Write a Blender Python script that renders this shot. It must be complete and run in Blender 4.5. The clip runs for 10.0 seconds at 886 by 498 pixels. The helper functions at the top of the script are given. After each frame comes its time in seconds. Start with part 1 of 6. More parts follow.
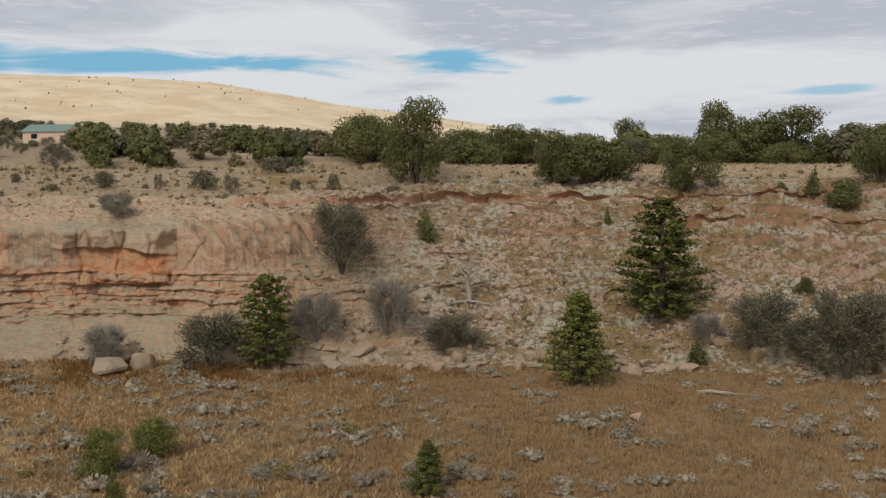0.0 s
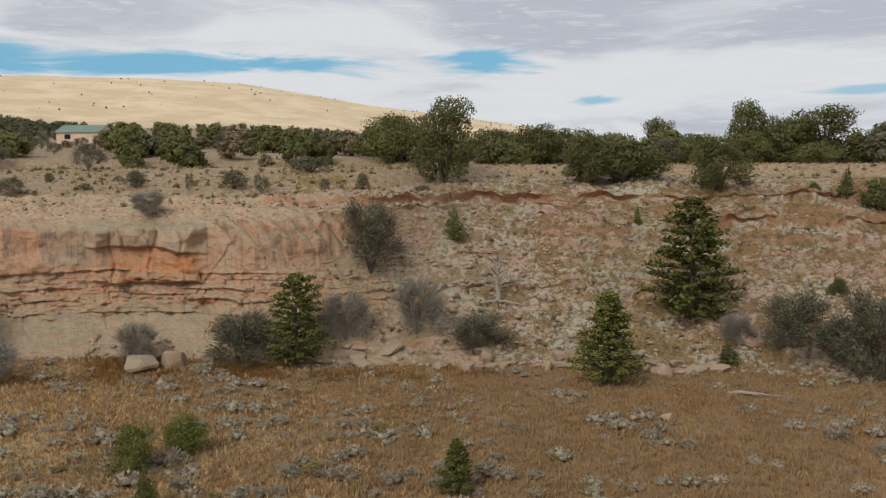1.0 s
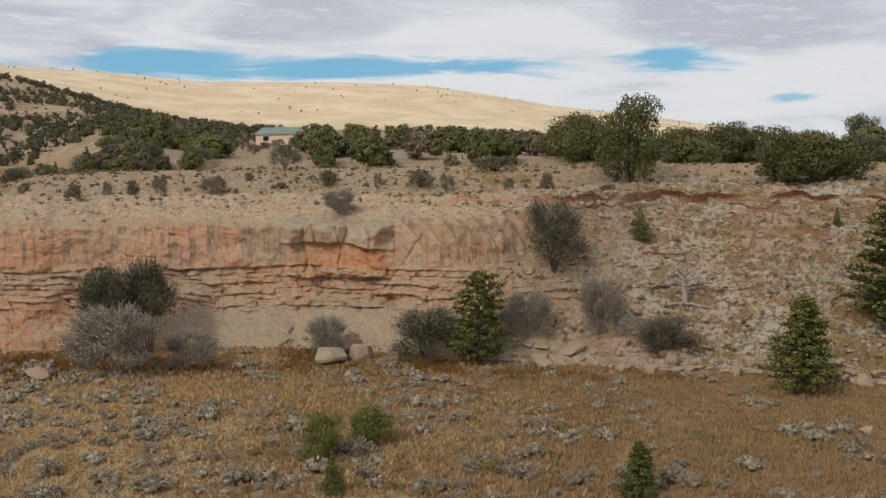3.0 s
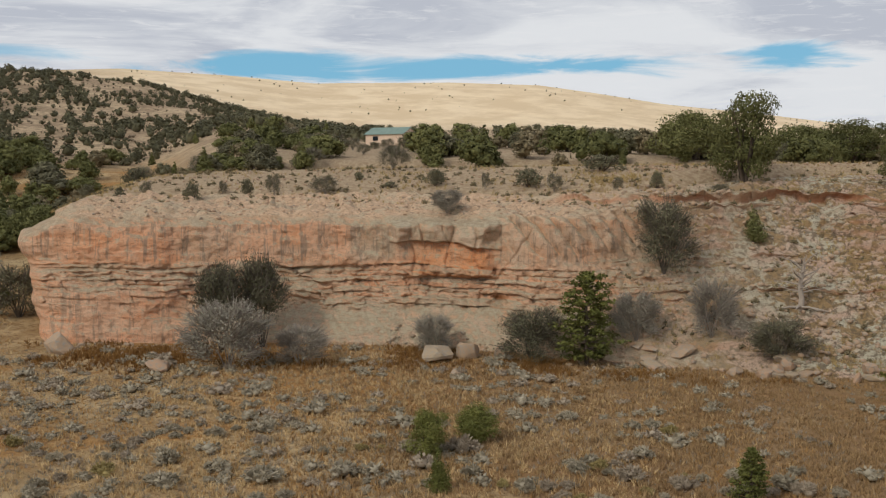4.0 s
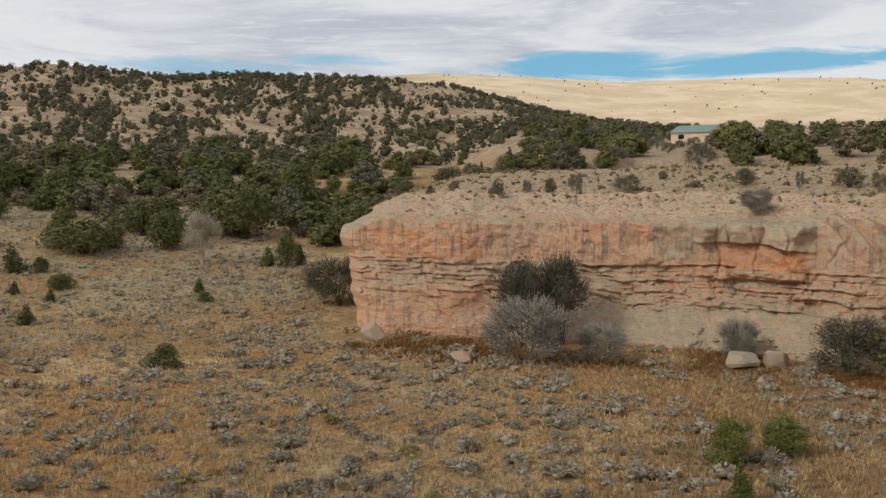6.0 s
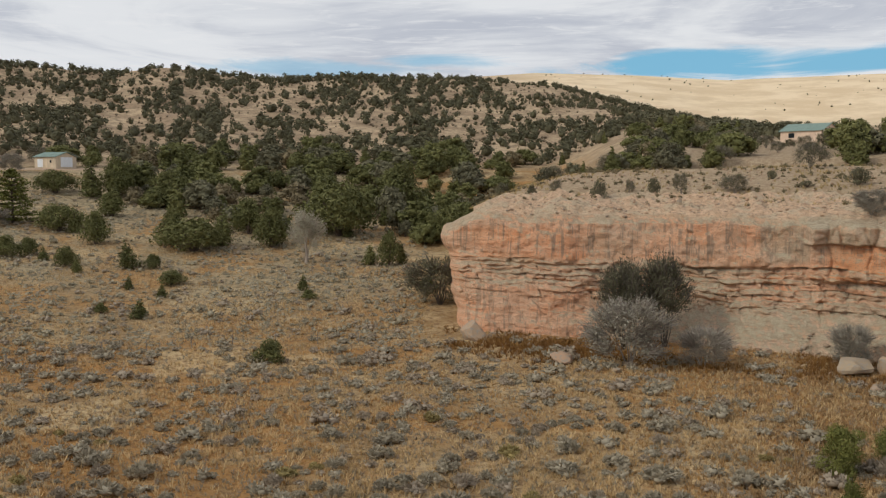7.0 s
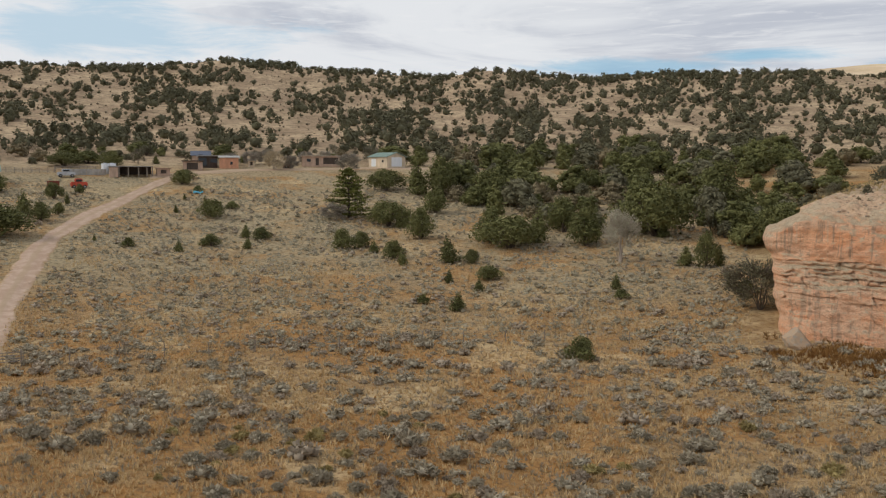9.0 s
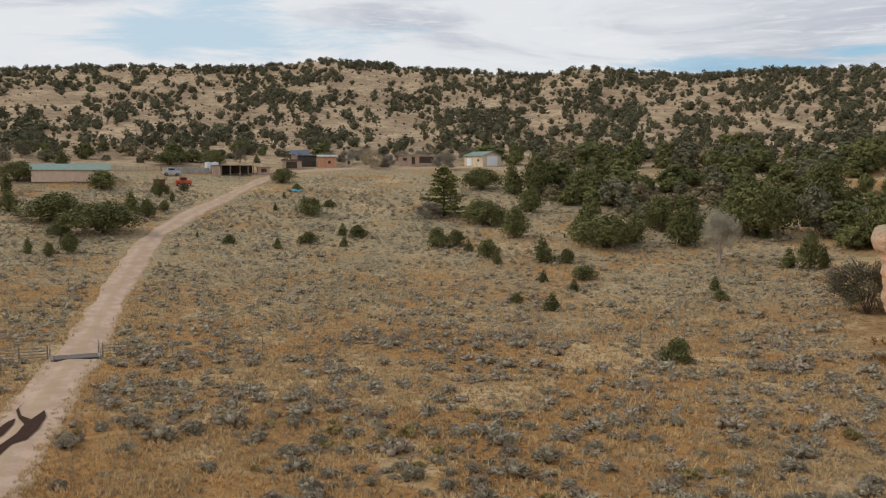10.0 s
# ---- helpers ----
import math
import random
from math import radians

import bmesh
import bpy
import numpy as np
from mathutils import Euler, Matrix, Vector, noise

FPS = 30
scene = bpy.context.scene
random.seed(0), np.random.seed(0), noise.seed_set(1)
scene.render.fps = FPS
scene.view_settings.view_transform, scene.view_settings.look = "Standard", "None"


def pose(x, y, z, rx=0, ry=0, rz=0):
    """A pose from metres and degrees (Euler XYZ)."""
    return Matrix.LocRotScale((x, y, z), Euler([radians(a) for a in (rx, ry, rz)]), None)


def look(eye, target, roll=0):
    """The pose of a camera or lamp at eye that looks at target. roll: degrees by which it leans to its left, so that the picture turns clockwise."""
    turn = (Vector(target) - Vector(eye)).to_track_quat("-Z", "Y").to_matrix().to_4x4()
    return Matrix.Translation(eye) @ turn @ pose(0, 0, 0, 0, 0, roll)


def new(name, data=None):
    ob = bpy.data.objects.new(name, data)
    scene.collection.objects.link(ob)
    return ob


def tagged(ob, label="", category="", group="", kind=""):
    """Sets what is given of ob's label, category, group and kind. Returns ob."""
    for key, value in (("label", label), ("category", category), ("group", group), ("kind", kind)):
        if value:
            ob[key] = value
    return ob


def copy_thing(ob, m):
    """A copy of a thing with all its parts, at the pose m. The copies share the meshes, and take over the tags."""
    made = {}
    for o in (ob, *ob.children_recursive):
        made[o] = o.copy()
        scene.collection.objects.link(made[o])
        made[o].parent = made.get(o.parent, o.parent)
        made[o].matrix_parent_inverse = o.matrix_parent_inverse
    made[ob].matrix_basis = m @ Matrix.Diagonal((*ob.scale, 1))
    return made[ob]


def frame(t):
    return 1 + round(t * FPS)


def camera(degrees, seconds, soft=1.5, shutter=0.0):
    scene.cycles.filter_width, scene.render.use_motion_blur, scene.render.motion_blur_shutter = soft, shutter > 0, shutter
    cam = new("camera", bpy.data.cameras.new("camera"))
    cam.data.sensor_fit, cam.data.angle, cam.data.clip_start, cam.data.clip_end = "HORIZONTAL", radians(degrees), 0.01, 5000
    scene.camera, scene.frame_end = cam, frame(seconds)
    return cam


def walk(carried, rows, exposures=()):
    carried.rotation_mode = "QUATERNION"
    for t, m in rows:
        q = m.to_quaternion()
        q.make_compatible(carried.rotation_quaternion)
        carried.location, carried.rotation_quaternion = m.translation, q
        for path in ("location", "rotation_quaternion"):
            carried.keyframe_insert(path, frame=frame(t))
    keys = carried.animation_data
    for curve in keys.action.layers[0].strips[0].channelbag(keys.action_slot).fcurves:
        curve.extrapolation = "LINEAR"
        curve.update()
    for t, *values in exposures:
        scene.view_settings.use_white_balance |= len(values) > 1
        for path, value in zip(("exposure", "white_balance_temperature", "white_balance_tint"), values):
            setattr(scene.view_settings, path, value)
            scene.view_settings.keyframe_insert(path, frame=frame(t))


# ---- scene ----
EYE_Z = 18.0
LENS = 48.12
cam = camera(LENS, 10.0, soft=1.2)
# a hovering camera that pans to its left and sinks a little: seconds, yaw, pitch, roll, drift in x, y, z
TURNS = [
    (0.0, 0.06, -4.41, 0.00, 0.12, -0.03, 0.40), (0.5, 0.42, -4.38, 0.01, 0.09, -0.01, 0.33), (1.0, 1.71, -4.37, 0.01, 0.07, 0.01, 0.27),
    (1.5, 3.97, -4.37, 0.01, 0.05, 0.02, 0.22), (2.0, 6.54, -4.35, 0.01, 0.04, 0.02, 0.17), (2.5, 9.31, -4.33, 0.02, 0.03, 0.02, 0.13),
    (2.7, 10.50, -4.33, 0.03, 0.02, 0.02, 0.12), (3.8, 17.08, -4.34, 0.04, 0.01, 0.01, 0.06), (4.0, 18.45, -4.34, 0.05, 0.01, 0.01, 0.05),
    (4.5, 22.82, -4.34, 0.08, 0.0, 0.0, 0.02), (5.0, 27.76, -4.33, 0.07, 0.0, 0.0, 0.0), (5.5, 32.09, -4.33, 0.06, 0.0, 0.0, -0.02),
    (5.7, 33.67, -4.33, 0.07, 0.0, 0.0, -0.03), (6.8, 40.37, -4.33, 0.09, 0.0, 0.02, -0.08), (7.0, 41.57, -4.32, 0.09, 0.0, 0.02, -0.09),
    (7.5, 45.13, -4.29, 0.10, 0.0, 0.04, -0.12), (8.0, 49.47, -4.28, 0.11, -0.01, 0.07, -0.15), (8.5, 54.76, -4.30, 0.09, -0.01, 0.11, -0.18),
    (9.0, 59.63, -4.32, 0.05, -0.02, 0.15, -0.23), (9.5, 63.00, -4.35, 0.01, -0.02, 0.21, -0.27), (10.0, 65.14, -4.35, -0.02, -0.03, 0.28, -0.33),
]


def level(yaw, pitch, roll, x, y, z):
    """A camera pose from a heading, a tilt, a lean about the view line and a drift."""
    turn = pose(0, 0, 0, 90 + pitch, 0, yaw) @ pose(0, 0, 0, 0, 0, -roll)
    return Matrix.Translation((x, y, EYE_Z + z)) @ turn


PATH = [(t, level(*turn)) for t, *turn in TURNS]
walk(cam, PATH, exposures=[(0.0, -0.50), (4.0, -0.44), (7.0, -0.41), (10.0, -0.36)])

# ---- light ----
SUN_EL, SUN_AZ = 38.0, 205.0          # height, and heading clockwise from +y
sun = new("sun", bpy.data.lights.new("sun", "SUN"))
sun.data.energy, sun.data.angle, sun.data.color = 2.0, radians(12), (1.0, 0.945, 0.83)
_e, _a = radians(SUN_EL), radians(SUN_AZ)
sun.matrix_world = look((0, 0, 200), (-math.sin(_a) * math.cos(_e) * 100, -math.cos(_a) * math.cos(_e) * 100, 200 - math.sin(_e) * 100))


class Nodes:
    """A short way to write node trees."""

    def __init__(self, tree):
        self.tree = tree
        tree.nodes.clear()

    def add(self, kind, links=None, **settings):
        n = self.tree.nodes.new("ShaderNode" + kind)
        for k, v in settings.items():
            setattr(n, k, v)
        for k, v in (links or {}).items():
            slot = n.inputs[k]
            if isinstance(v, bpy.types.NodeSocket):
                self.tree.links.new(v, slot)
            else:
                slot.default_value = v
        return n

    def math(self, op, a, b=0.0, c=0.0, clamp=False):
        return self.add("Math", {0: a, 1: b, 2: c}, operation=op, use_clamp=clamp).outputs[0]

    def mix(self, f, a, b, mode="MIX"):
        n = self.add("Mix", {0: f, 6: a, 7: b}, data_type="RGBA", blend_type=mode)
        return n.outputs[2]

    def noise(self, vec, scale, detail=4.0, rough=0.55, distort=0.0):
        return self.add("TexNoise", {"Vector": vec, "Scale": scale, "Detail": detail, "Roughness": rough, "Distortion": distort}).outputs["Fac"]

    def span(self, v, lo, hi, a=0.0, b=1.0):
        return self.add("MapRange", {"Value": v, "From Min": lo, "From Max": hi, "To Min": a, "To Max": b}, interpolation_type="SMOOTHSTEP").outputs[0]

    def scaled(self, vec, s):
        return self.add("Mapping", {"Vector": vec, "Scale": s}).outputs[0]


# overcast sky with thin gaps of blue, from clouds laid on a high level sheet
world = bpy.data.worlds.new("sky")
scene.world = world
world.use_nodes = True
w = Nodes(world.node_tree)
coord = w.add("TexCoord").outputs["Generated"]
sky = w.add("TexSky", sky_type="NISHITA", sun_disc=False, sun_elevation=radians(SUN_EL), sun_rotation=radians(SUN_AZ)).outputs[0]
xyz = w.add("SeparateXYZ", {0: coord})
rise = w.math("MAXIMUM", xyz.outputs[2], 0.0)
far = w.math("DIVIDE", 1.0, w.math("ADD", rise, 0.11))
sheet = w.add("CombineXYZ", {0: w.math("MULTIPLY", xyz.outputs[0], far), 1: w.math("MULTIPLY", xyz.outputs[1], far), 2: 0.0}).outputs[0]
heading = w.math("DEGREES", w.math("ARCTAN2", w.math("MULTIPLY", xyz.outputs[0], -1.0), xyz.outputs[1]))
tall = w.math("DEGREES", w.math("ARCSINE", xyz.outputs[2]))
dome = w.add("CombineXYZ", {0: w.math("MULTIPLY", heading, 0.11), 1: w.math("MULTIPLY", tall, 0.62), 2: 0.0}).outputs[0]
ragged = w.math("SUBTRACT", w.noise(dome, 1.0, 7.0, 0.62, 0.6), 0.5)
# long rents in the low cloud: heading, height, half length, half height, depth
rent = None
for a_, e_, la, le, deep in ((15.0, 6.0, 9.5, 0.75, 1.0), (-0.8, 6.3, 3.2, 0.9, 1.0), (28.5, 6.1, 6.0, 1.0, 1.0), (-7.0, 4.1, 1.6, 0.32, 0.8), (-21, 4.4, 2.5, 0.3, 0.7), (42, 6.35, 4.0, 0.45, 0.7), (47, 5.9, 7.0, 0.5, 0.6), (78, 7.8, 9.0, 2.0, 0.45), (110, 9, 14, 2.0, 0.9), (-60, 8, 14, 1.5, 0.9), (180, 20, 25, 6, 0.9)):
    u_ = w.math("DIVIDE", w.math("SUBTRACT", heading, a_), la)
    v_ = w.math("DIVIDE", w.math("SUBTRACT", tall, e_), le)
    dist_ = w.math("SQRT", w.math("ADD", w.math("MULTIPLY", u_, u_), w.math("MULTIPLY", v_, v_)))
    one = w.math("MULTIPLY", w.span(w.math("ADD", dist_, w.math("MULTIPLY", ragged, 3.4)), 1.15, 0.35), deep)
    rent = one if rent is None else w.math("MAXIMUM", rent, one)
veil = w.add("CombineXYZ", {0: w.math("MULTIPLY", heading, 0.045), 1: w.math("MULTIPLY", tall, 0.24), 2: 4.0}).outputs[0]
shade = w.span(w.math("ADD", w.noise(veil, 1.0, 7.0, 0.58, 0.9), w.math("ADD", w.span(tall, 4.0, 10.0, 0.05, -0.05), w.span(heading, 30.0, 62.0, 0.0, 0.10))), 0.38, 0.60)
fleck = w.noise(w.scaled(dome, (1.0, 1.6, 1.0)), 3.0, 6.0, 0.65, 0.8)
cloud = w.mix(shade, (0.66, 0.70, 0.79, 1), (0.99, 1.015, 1.05, 1))
cloud = w.mix(w.math("MULTIPLY", w.span(fleck, 0.52, 0.68), 0.45), cloud, (1.06, 1.07, 1.09, 1))
blue = w.mix(0.85, w.mix(1.0, sky, (0.12, 0.12, 0.12, 1), "MULTIPLY"), (0.25, 0.64, 0.93, 1))
both = w.mix(rent, cloud, blue)
back = w.add("Background", {"Color": both, "Strength": 1.0}).outputs[0]
w.tree.links.new(back, w.add("OutputWorld").inputs[0])
# ---- materials ----
def surface(name, rough_=0.9, spec=0.2):
    m = bpy.data.materials.new(name)
    m.use_nodes = True
    n = Nodes(m.node_tree)
    b = n.add("BsdfPrincipled", {"Roughness": rough_, "Specular IOR Level": spec})
    n.tree.links.new(b.outputs[0], n.add("OutputMaterial").inputs[0])
    n.place = n.add("TexCoord").outputs["Object"]
    n.bsdf = b
    return m, n


def bumped(n, height, strength, distance):
    n.tree.links.new(n.add("Bump", {"Height": height, "Strength": strength, "Distance": distance}).outputs[0], n.bsdf.inputs["Normal"])


def colour(n, c):
    n.tree.links.new(c, n.bsdf.inputs["Base Color"])


M_GROUND, n = surface("dry_ground", 0.95, 0.1)
world_place = n.add("NewGeometry").outputs["Position"]
a1 = n.noise(world_place, 0.035, 4, 0.6, 0.5)
a2 = n.noise(world_place, 0.16, 5, 0.65, 0.4)
a3 = n.noise(world_place, 1.4, 5, 0.7)
a4 = n.noise(world_place, 6.0, 4, 0.7)
a5 = n.noise(world_place, 17.0, 3, 0.7)
field = n.mix(n.span(a2, 0.40, 0.62), (0.37, 0.240, 0.115, 1), (0.54, 0.392, 0.215, 1))
field = n.mix(n.math("MULTIPLY", n.span(n.math("ADD", a1, n.math("MULTIPLY", n.math("SUBTRACT", a2, 0.5), 0.35)), 0.47, 0.53), 0.85), field, (0.42, 0.212, 0.066, 1))
field = n.mix(n.math("MULTIPLY", n.span(n.noise(world_place, 0.06, 5, 0.62, 0.6), 0.53, 0.60), 0.75), field, (0.64, 0.480, 0.270, 1))
field = n.mix(n.math("MULTIPLY", n.span(a3, 0.46, 0.66), 0.85), field, (0.215, 0.125, 0.062, 1))
field = n.mix(n.math("MULTIPLY", n.span(a4, 0.5, 0.72), 0.6), field, (0.49, 0.335, 0.168, 1))
field = n.mix(n.math("MULTIPLY", n.span(a5, 0.52, 0.68), 0.55), field, (0.17, 0.105, 0.06, 1))
field = n.mix(n.math("MULTIPLY", n.add("Attribute", attribute_name="brown").outputs["Fac"], n.span(a2, 0.36, 0.56, 0.45, 0.85)), field, (0.285, 0.180, 0.095, 1))
gravel = n.mix(n.span(a3, 0.38, 0.62), (0.36, 0.255, 0.160, 1), (0.50, 0.385, 0.255, 1))
gravel = n.mix(n.math("MULTIPLY", n.span(a4, 0.5, 0.7), 0.5), gravel, (0.273, 0.187, 0.118, 1))
soil = n.mix(n.span(n.noise(world_place, 0.05, 5, 0.62), 0.38, 0.62), (0.34, 0.242, 0.156, 1), (0.52, 0.388, 0.250, 1))
soil = n.mix(n.math("MULTIPLY", n.span(n.noise(world_place, 0.35, 5, 0.72), 0.47, 0.60), 0.75), soil, (0.21, 0.158, 0.100, 1))
# pale straw grass, with the hill's sunlight through the clouds put into its colour
straw = n.mix(n.span(n.noise(n.scaled(world_place, (1, 1, 3)), 0.03, 6, 0.65), 0.38, 0.64), (0.70, 0.535, 0.345, 1), (0.83, 0.665, 0.455, 1))
field = n.mix(n.math("MULTIPLY", n.add("Attribute", attribute_name="sagey").outputs["Fac"], n.span(n.noise(world_place, 0.09, 5, 0.65, 0.5), 0.36, 0.56, 0.15, 0.85)), field, n.mix(n.span(a3, 0.44, 0.60), (0.40, 0.325, 0.205, 1), (0.235, 0.195, 0.122, 1)))
mixed = n.mix(n.add("Attribute", attribute_name="plateau").outputs["Fac"], field, gravel)
mixed = n.mix(n.add("Attribute", attribute_name="hillside").outputs["Fac"], mixed, soil)
mixed = n.mix(n.add("Attribute", attribute_name="straw").outputs["Fac"], mixed, straw)
colour(n, mixed)
bumped(n, n.math("ADD", a3, n.math("MULTIPLY", n.math("ADD", a4, a5), 0.5)), 0.8, 0.3)

M_ROCK, n = surface("sandstone", 0.92, 0.12)
pos = n.add("NewGeometry")
P3 = pos.outputs["Position"]
up = n.add("SeparateXYZ", {0: pos.outputs["Normal"]}).outputs[2]


def layer(name):
    return n.add("Attribute", attribute_name=name).outputs["Fac"]


spot = n.noise(P3, 1.6, 7, 0.72)
dots = n.noise(P3, 7.0, 5, 0.75)
wide_ = n.noise(P3, 0.35, 6, 0.65, 0.5)
bed = n.noise(n.scaled(P3, (0.10, 0.10, 1.0)), 1.1, 5, 0.65, 0.5)
streak = n.noise(n.scaled(P3, (1.0, 1.0, 0.06)), 1.7, 6, 0.68, 0.2)
fine = n.noise(n.scaled(P3, (0.25, 0.25, 1.0)), 5.0, 5, 0.7, 0.4)
# salmon sandstone, orange where it broke lately, grey-tan where it has weathered
base = n.mix(n.span(bed, 0.36, 0.62), (0.76, 0.372, 0.205, 1), (0.76, 0.465, 0.300, 1))
base = n.mix(n.span(wide_, 0.40, 0.62, 0.0, 0.55), base, (0.68, 0.440, 0.295, 1))
base = n.mix(n.math("MULTIPLY", layer("fresh"), n.span(spot, 0.36, 0.54, 0.35, 0.95)), base, (0.80, 0.330, 0.130, 1))
pale = n.mix(n.span(wide_, 0.38, 0.60), (0.50, 0.400, 0.275, 1), (0.62, 0.450, 0.315, 1))
base = n.mix(n.math("MULTIPLY", layer("pale"), n.span(n.math("ADD", spot, n.math("MULTIPLY", n.math("SUBTRACT", wide_, 0.5), 0.8)), 0.36, 0.56, 0.55, 1.0)), base, pale)
flute = layer("flute")
base = n.mix(n.math("MULTIPLY", flute, n.math("MULTIPLY", n.span(streak, 0.50, 0.62), 0.75)), base, (0.33, 0.245, 0.180, 1))
base = n.mix(n.math("MULTIPLY", flute, n.math("MULTIPLY", n.span(streak, 0.44, 0.35), 0.45)), base, (0.60, 0.455, 0.330, 1))
grey = n.mix(n.span(spot, 0.40, 0.62), (0.31, 0.272, 0.185, 1), (0.50, 0.440, 0.310, 1))
lichen = n.math("MULTIPLY", n.span(n.math("ADD", up, n.math("MULTIPLY", n.math("SUBTRACT", spot, 0.5), 1.6)), 0.28, 0.75), 0.72)
base = n.mix(lichen, base, grey)
# the rounded brow: pinkish, pitted, with grey patches
brow = n.mix(n.span(spot, 0.38, 0.64), (0.54, 0.365, 0.235, 1), (0.68, 0.475, 0.320, 1))
brow = n.mix(n.math("MULTIPLY", n.span(wide_, 0.47, 0.58), 0.7), brow, (0.52, 0.430, 0.300, 1))
brow = n.mix(n.math("MULTIPLY", n.span(n.noise(P3, 2.6, 6, 0.75, 0.3), 0.54, 0.63), 0.75), brow, (0.235, 0.175, 0.115, 1))
base = n.mix(layer("brow"), base, brow)
# slabs, scree and dry soil of the slope
slab = n.mix(n.span(n.noise(P3, 0.13, 5, 0.62, 0.4), 0.44, 0.56), (0.50, 0.452, 0.338, 1), (0.55, 0.388, 0.290, 1))
slab = n.mix(n.span(n.noise(n.scaled(P3, (1, 1, 1.6)), 0.30, 6, 0.68, 0.6), 0.48, 0.54), slab, (0.33, 0.222, 0.112, 1))
# dark spots put the broken slabs' shadow contrast into the colour
slab = n.mix(n.math("MULTIPLY", n.span(spot, 0.49, 0.57), 0.80), slab, (0.155, 0.116, 0.076, 1))
flatness = n.math("MULTIPLY", layer("slabby"), n.span(up, -0.35, 0.25, 0.35, 1.0))
base = n.mix(flatness, base, slab)
# red bed colour, with the shadow band under the lips painted in
base = n.mix(n.math("MULTIPLY", layer("red_shade"), n.span(spot, 0.34, 0.5, 0.4, 1.0)), base, (0.52, 0.232, 0.125, 1))
base = n.mix(n.math("MULTIPLY", n.span(fine, 0.54, 0.66), 0.40), base, (0.25, 0.165, 0.110, 1))
base = n.mix(n.math("MULTIPLY", n.span(dots, 0.55, 0.67), 0.45), base, (0.179, 0.123, 0.080, 1))
colour(n, base)
bumped(n, n.math("ADD", n.math("ADD", n.math("MULTIPLY", spot, 1.0), n.math("MULTIPLY", fine, 0.5)), n.math("MULTIPLY", dots, 0.6)), 0.85, 0.32)


def leafy(name, dark, light, island=False, spread_=0.5, sub=0.0):
    """Foliage: tone varies from plant to plant, spray to spray and in patches."""
    m, n = surface(name, 0.75, 0.15)
    geo = n.add("NewGeometry")
    r1 = n.add("ObjectInfo").outputs["Random"]
    r2 = geo.outputs["Random Per Island"]
    patch = n.span(n.noise(geo.outputs["Position"], 0.45 if island else 0.9, 3, 0.6), 0.35, 0.65)
    f = n.math("ADD", n.math("MULTIPLY", r2, spread_), n.math("MULTIPLY", n.math("ADD", r1, patch), (1 - spread_) * 0.5))
    colour(n, n.mix(f, (*dark, 1), (*light, 1)))
    return m


M_JUNIPER = leafy("juniper_leaf", (0.060, 0.064, 0.023), (0.205, 0.200, 0.074), False, 0.22)
M_OLIVE = leafy("grey_olive_leaf", (0.085, 0.078, 0.046), (0.205, 0.190, 0.115), False, 0.25)
M_PINE = leafy("pine_needle", (0.064, 0.072, 0.019), (0.225, 0.225, 0.062), False, 0.3)
M_GREY_LEAF = leafy("grey_leaf", (0.215, 0.195, 0.150), (0.380, 0.350, 0.275), False, 0.3)
M_PALE_LEAF = leafy("pale_leaf", (0.300, 0.278, 0.205), (0.480, 0.448, 0.340))
M_TWIG = leafy("grey_twig", (0.190, 0.160, 0.132), (0.360, 0.310, 0.258), False, 0.3)
M_DARK_TWIG = leafy("dark_twig", (0.075, 0.060, 0.048), (0.170, 0.142, 0.112), False, 0.3)
M_SAGE = leafy("sage_leaf", (0.225, 0.192, 0.134), (0.460, 0.402, 0.298), True, 0.28)
M_SAGE_FAR = leafy("far_sage_leaf", (0.215, 0.185, 0.126), (0.440, 0.388, 0.275), True, 0.3)
M_SAGE_GREY = leafy("dry_sage_leaf", (0.215, 0.170, 0.120), (0.420, 0.348, 0.262), True, 0.28)
M_SAGE_GOLD = leafy("rabbitbrush", (0.190, 0.150, 0.060), (0.430, 0.345, 0.150), True)
M_GRASS = leafy("dry_grass", (0.38, 0.255, 0.115), (0.82, 0.610, 0.340), True, 0.45)
M_GRASS_RUST = leafy("rusty_grass", (0.330, 0.175, 0.062), (0.600, 0.375, 0.150), True, 0.45)
M_WOODS = leafy("far_woods", (0.060, 0.058, 0.034), (0.190, 0.176, 0.100), True, 0.35)
M_WOODS_BROWN = leafy("far_brush", (0.110, 0.082, 0.055), (0.300, 0.232, 0.160), True)
M_BARK, n = surface("bark", 0.95, 0.1)
colour(n, n.mix(n.noise(n.scaled(n.place, (1, 1, 0.2)), 30, 4), (0.055, 0.042, 0.032, 1), (0.17, 0.13, 0.10, 1)))
M_DEAD, n = surface("bleached_wood", 0.9, 0.1)
colour(n, n.mix(n.noise(n.scaled(n.place, (1, 1, 0.2)), 12, 4), (0.26, 0.21, 0.17, 1), (0.50, 0.43, 0.36, 1)))
M_STONE, n = surface("loose_stone", 0.92, 0.12)
g_ = n.add("NewGeometry")
tone = n.mix(n.add("ObjectInfo").outputs["Random"], (0.50, 0.318, 0.205, 1), (0.40, 0.318, 0.212, 1))
tone = n.mix(n.math("MULTIPLY", g_.outputs["Random Per Island"], 0.5), tone, (0.315, 0.217, 0.143, 1))
colour(n, n.mix(n.span(n.noise(g_.outputs["Position"], 3.0, 5, 0.7), 0.45, 0.65), tone, (0.32, 0.28, 0.23, 1)))
bumped(n, n.noise(g_.outputs["Position"], 5.0, 5, 0.7), 0.6, 0.1)

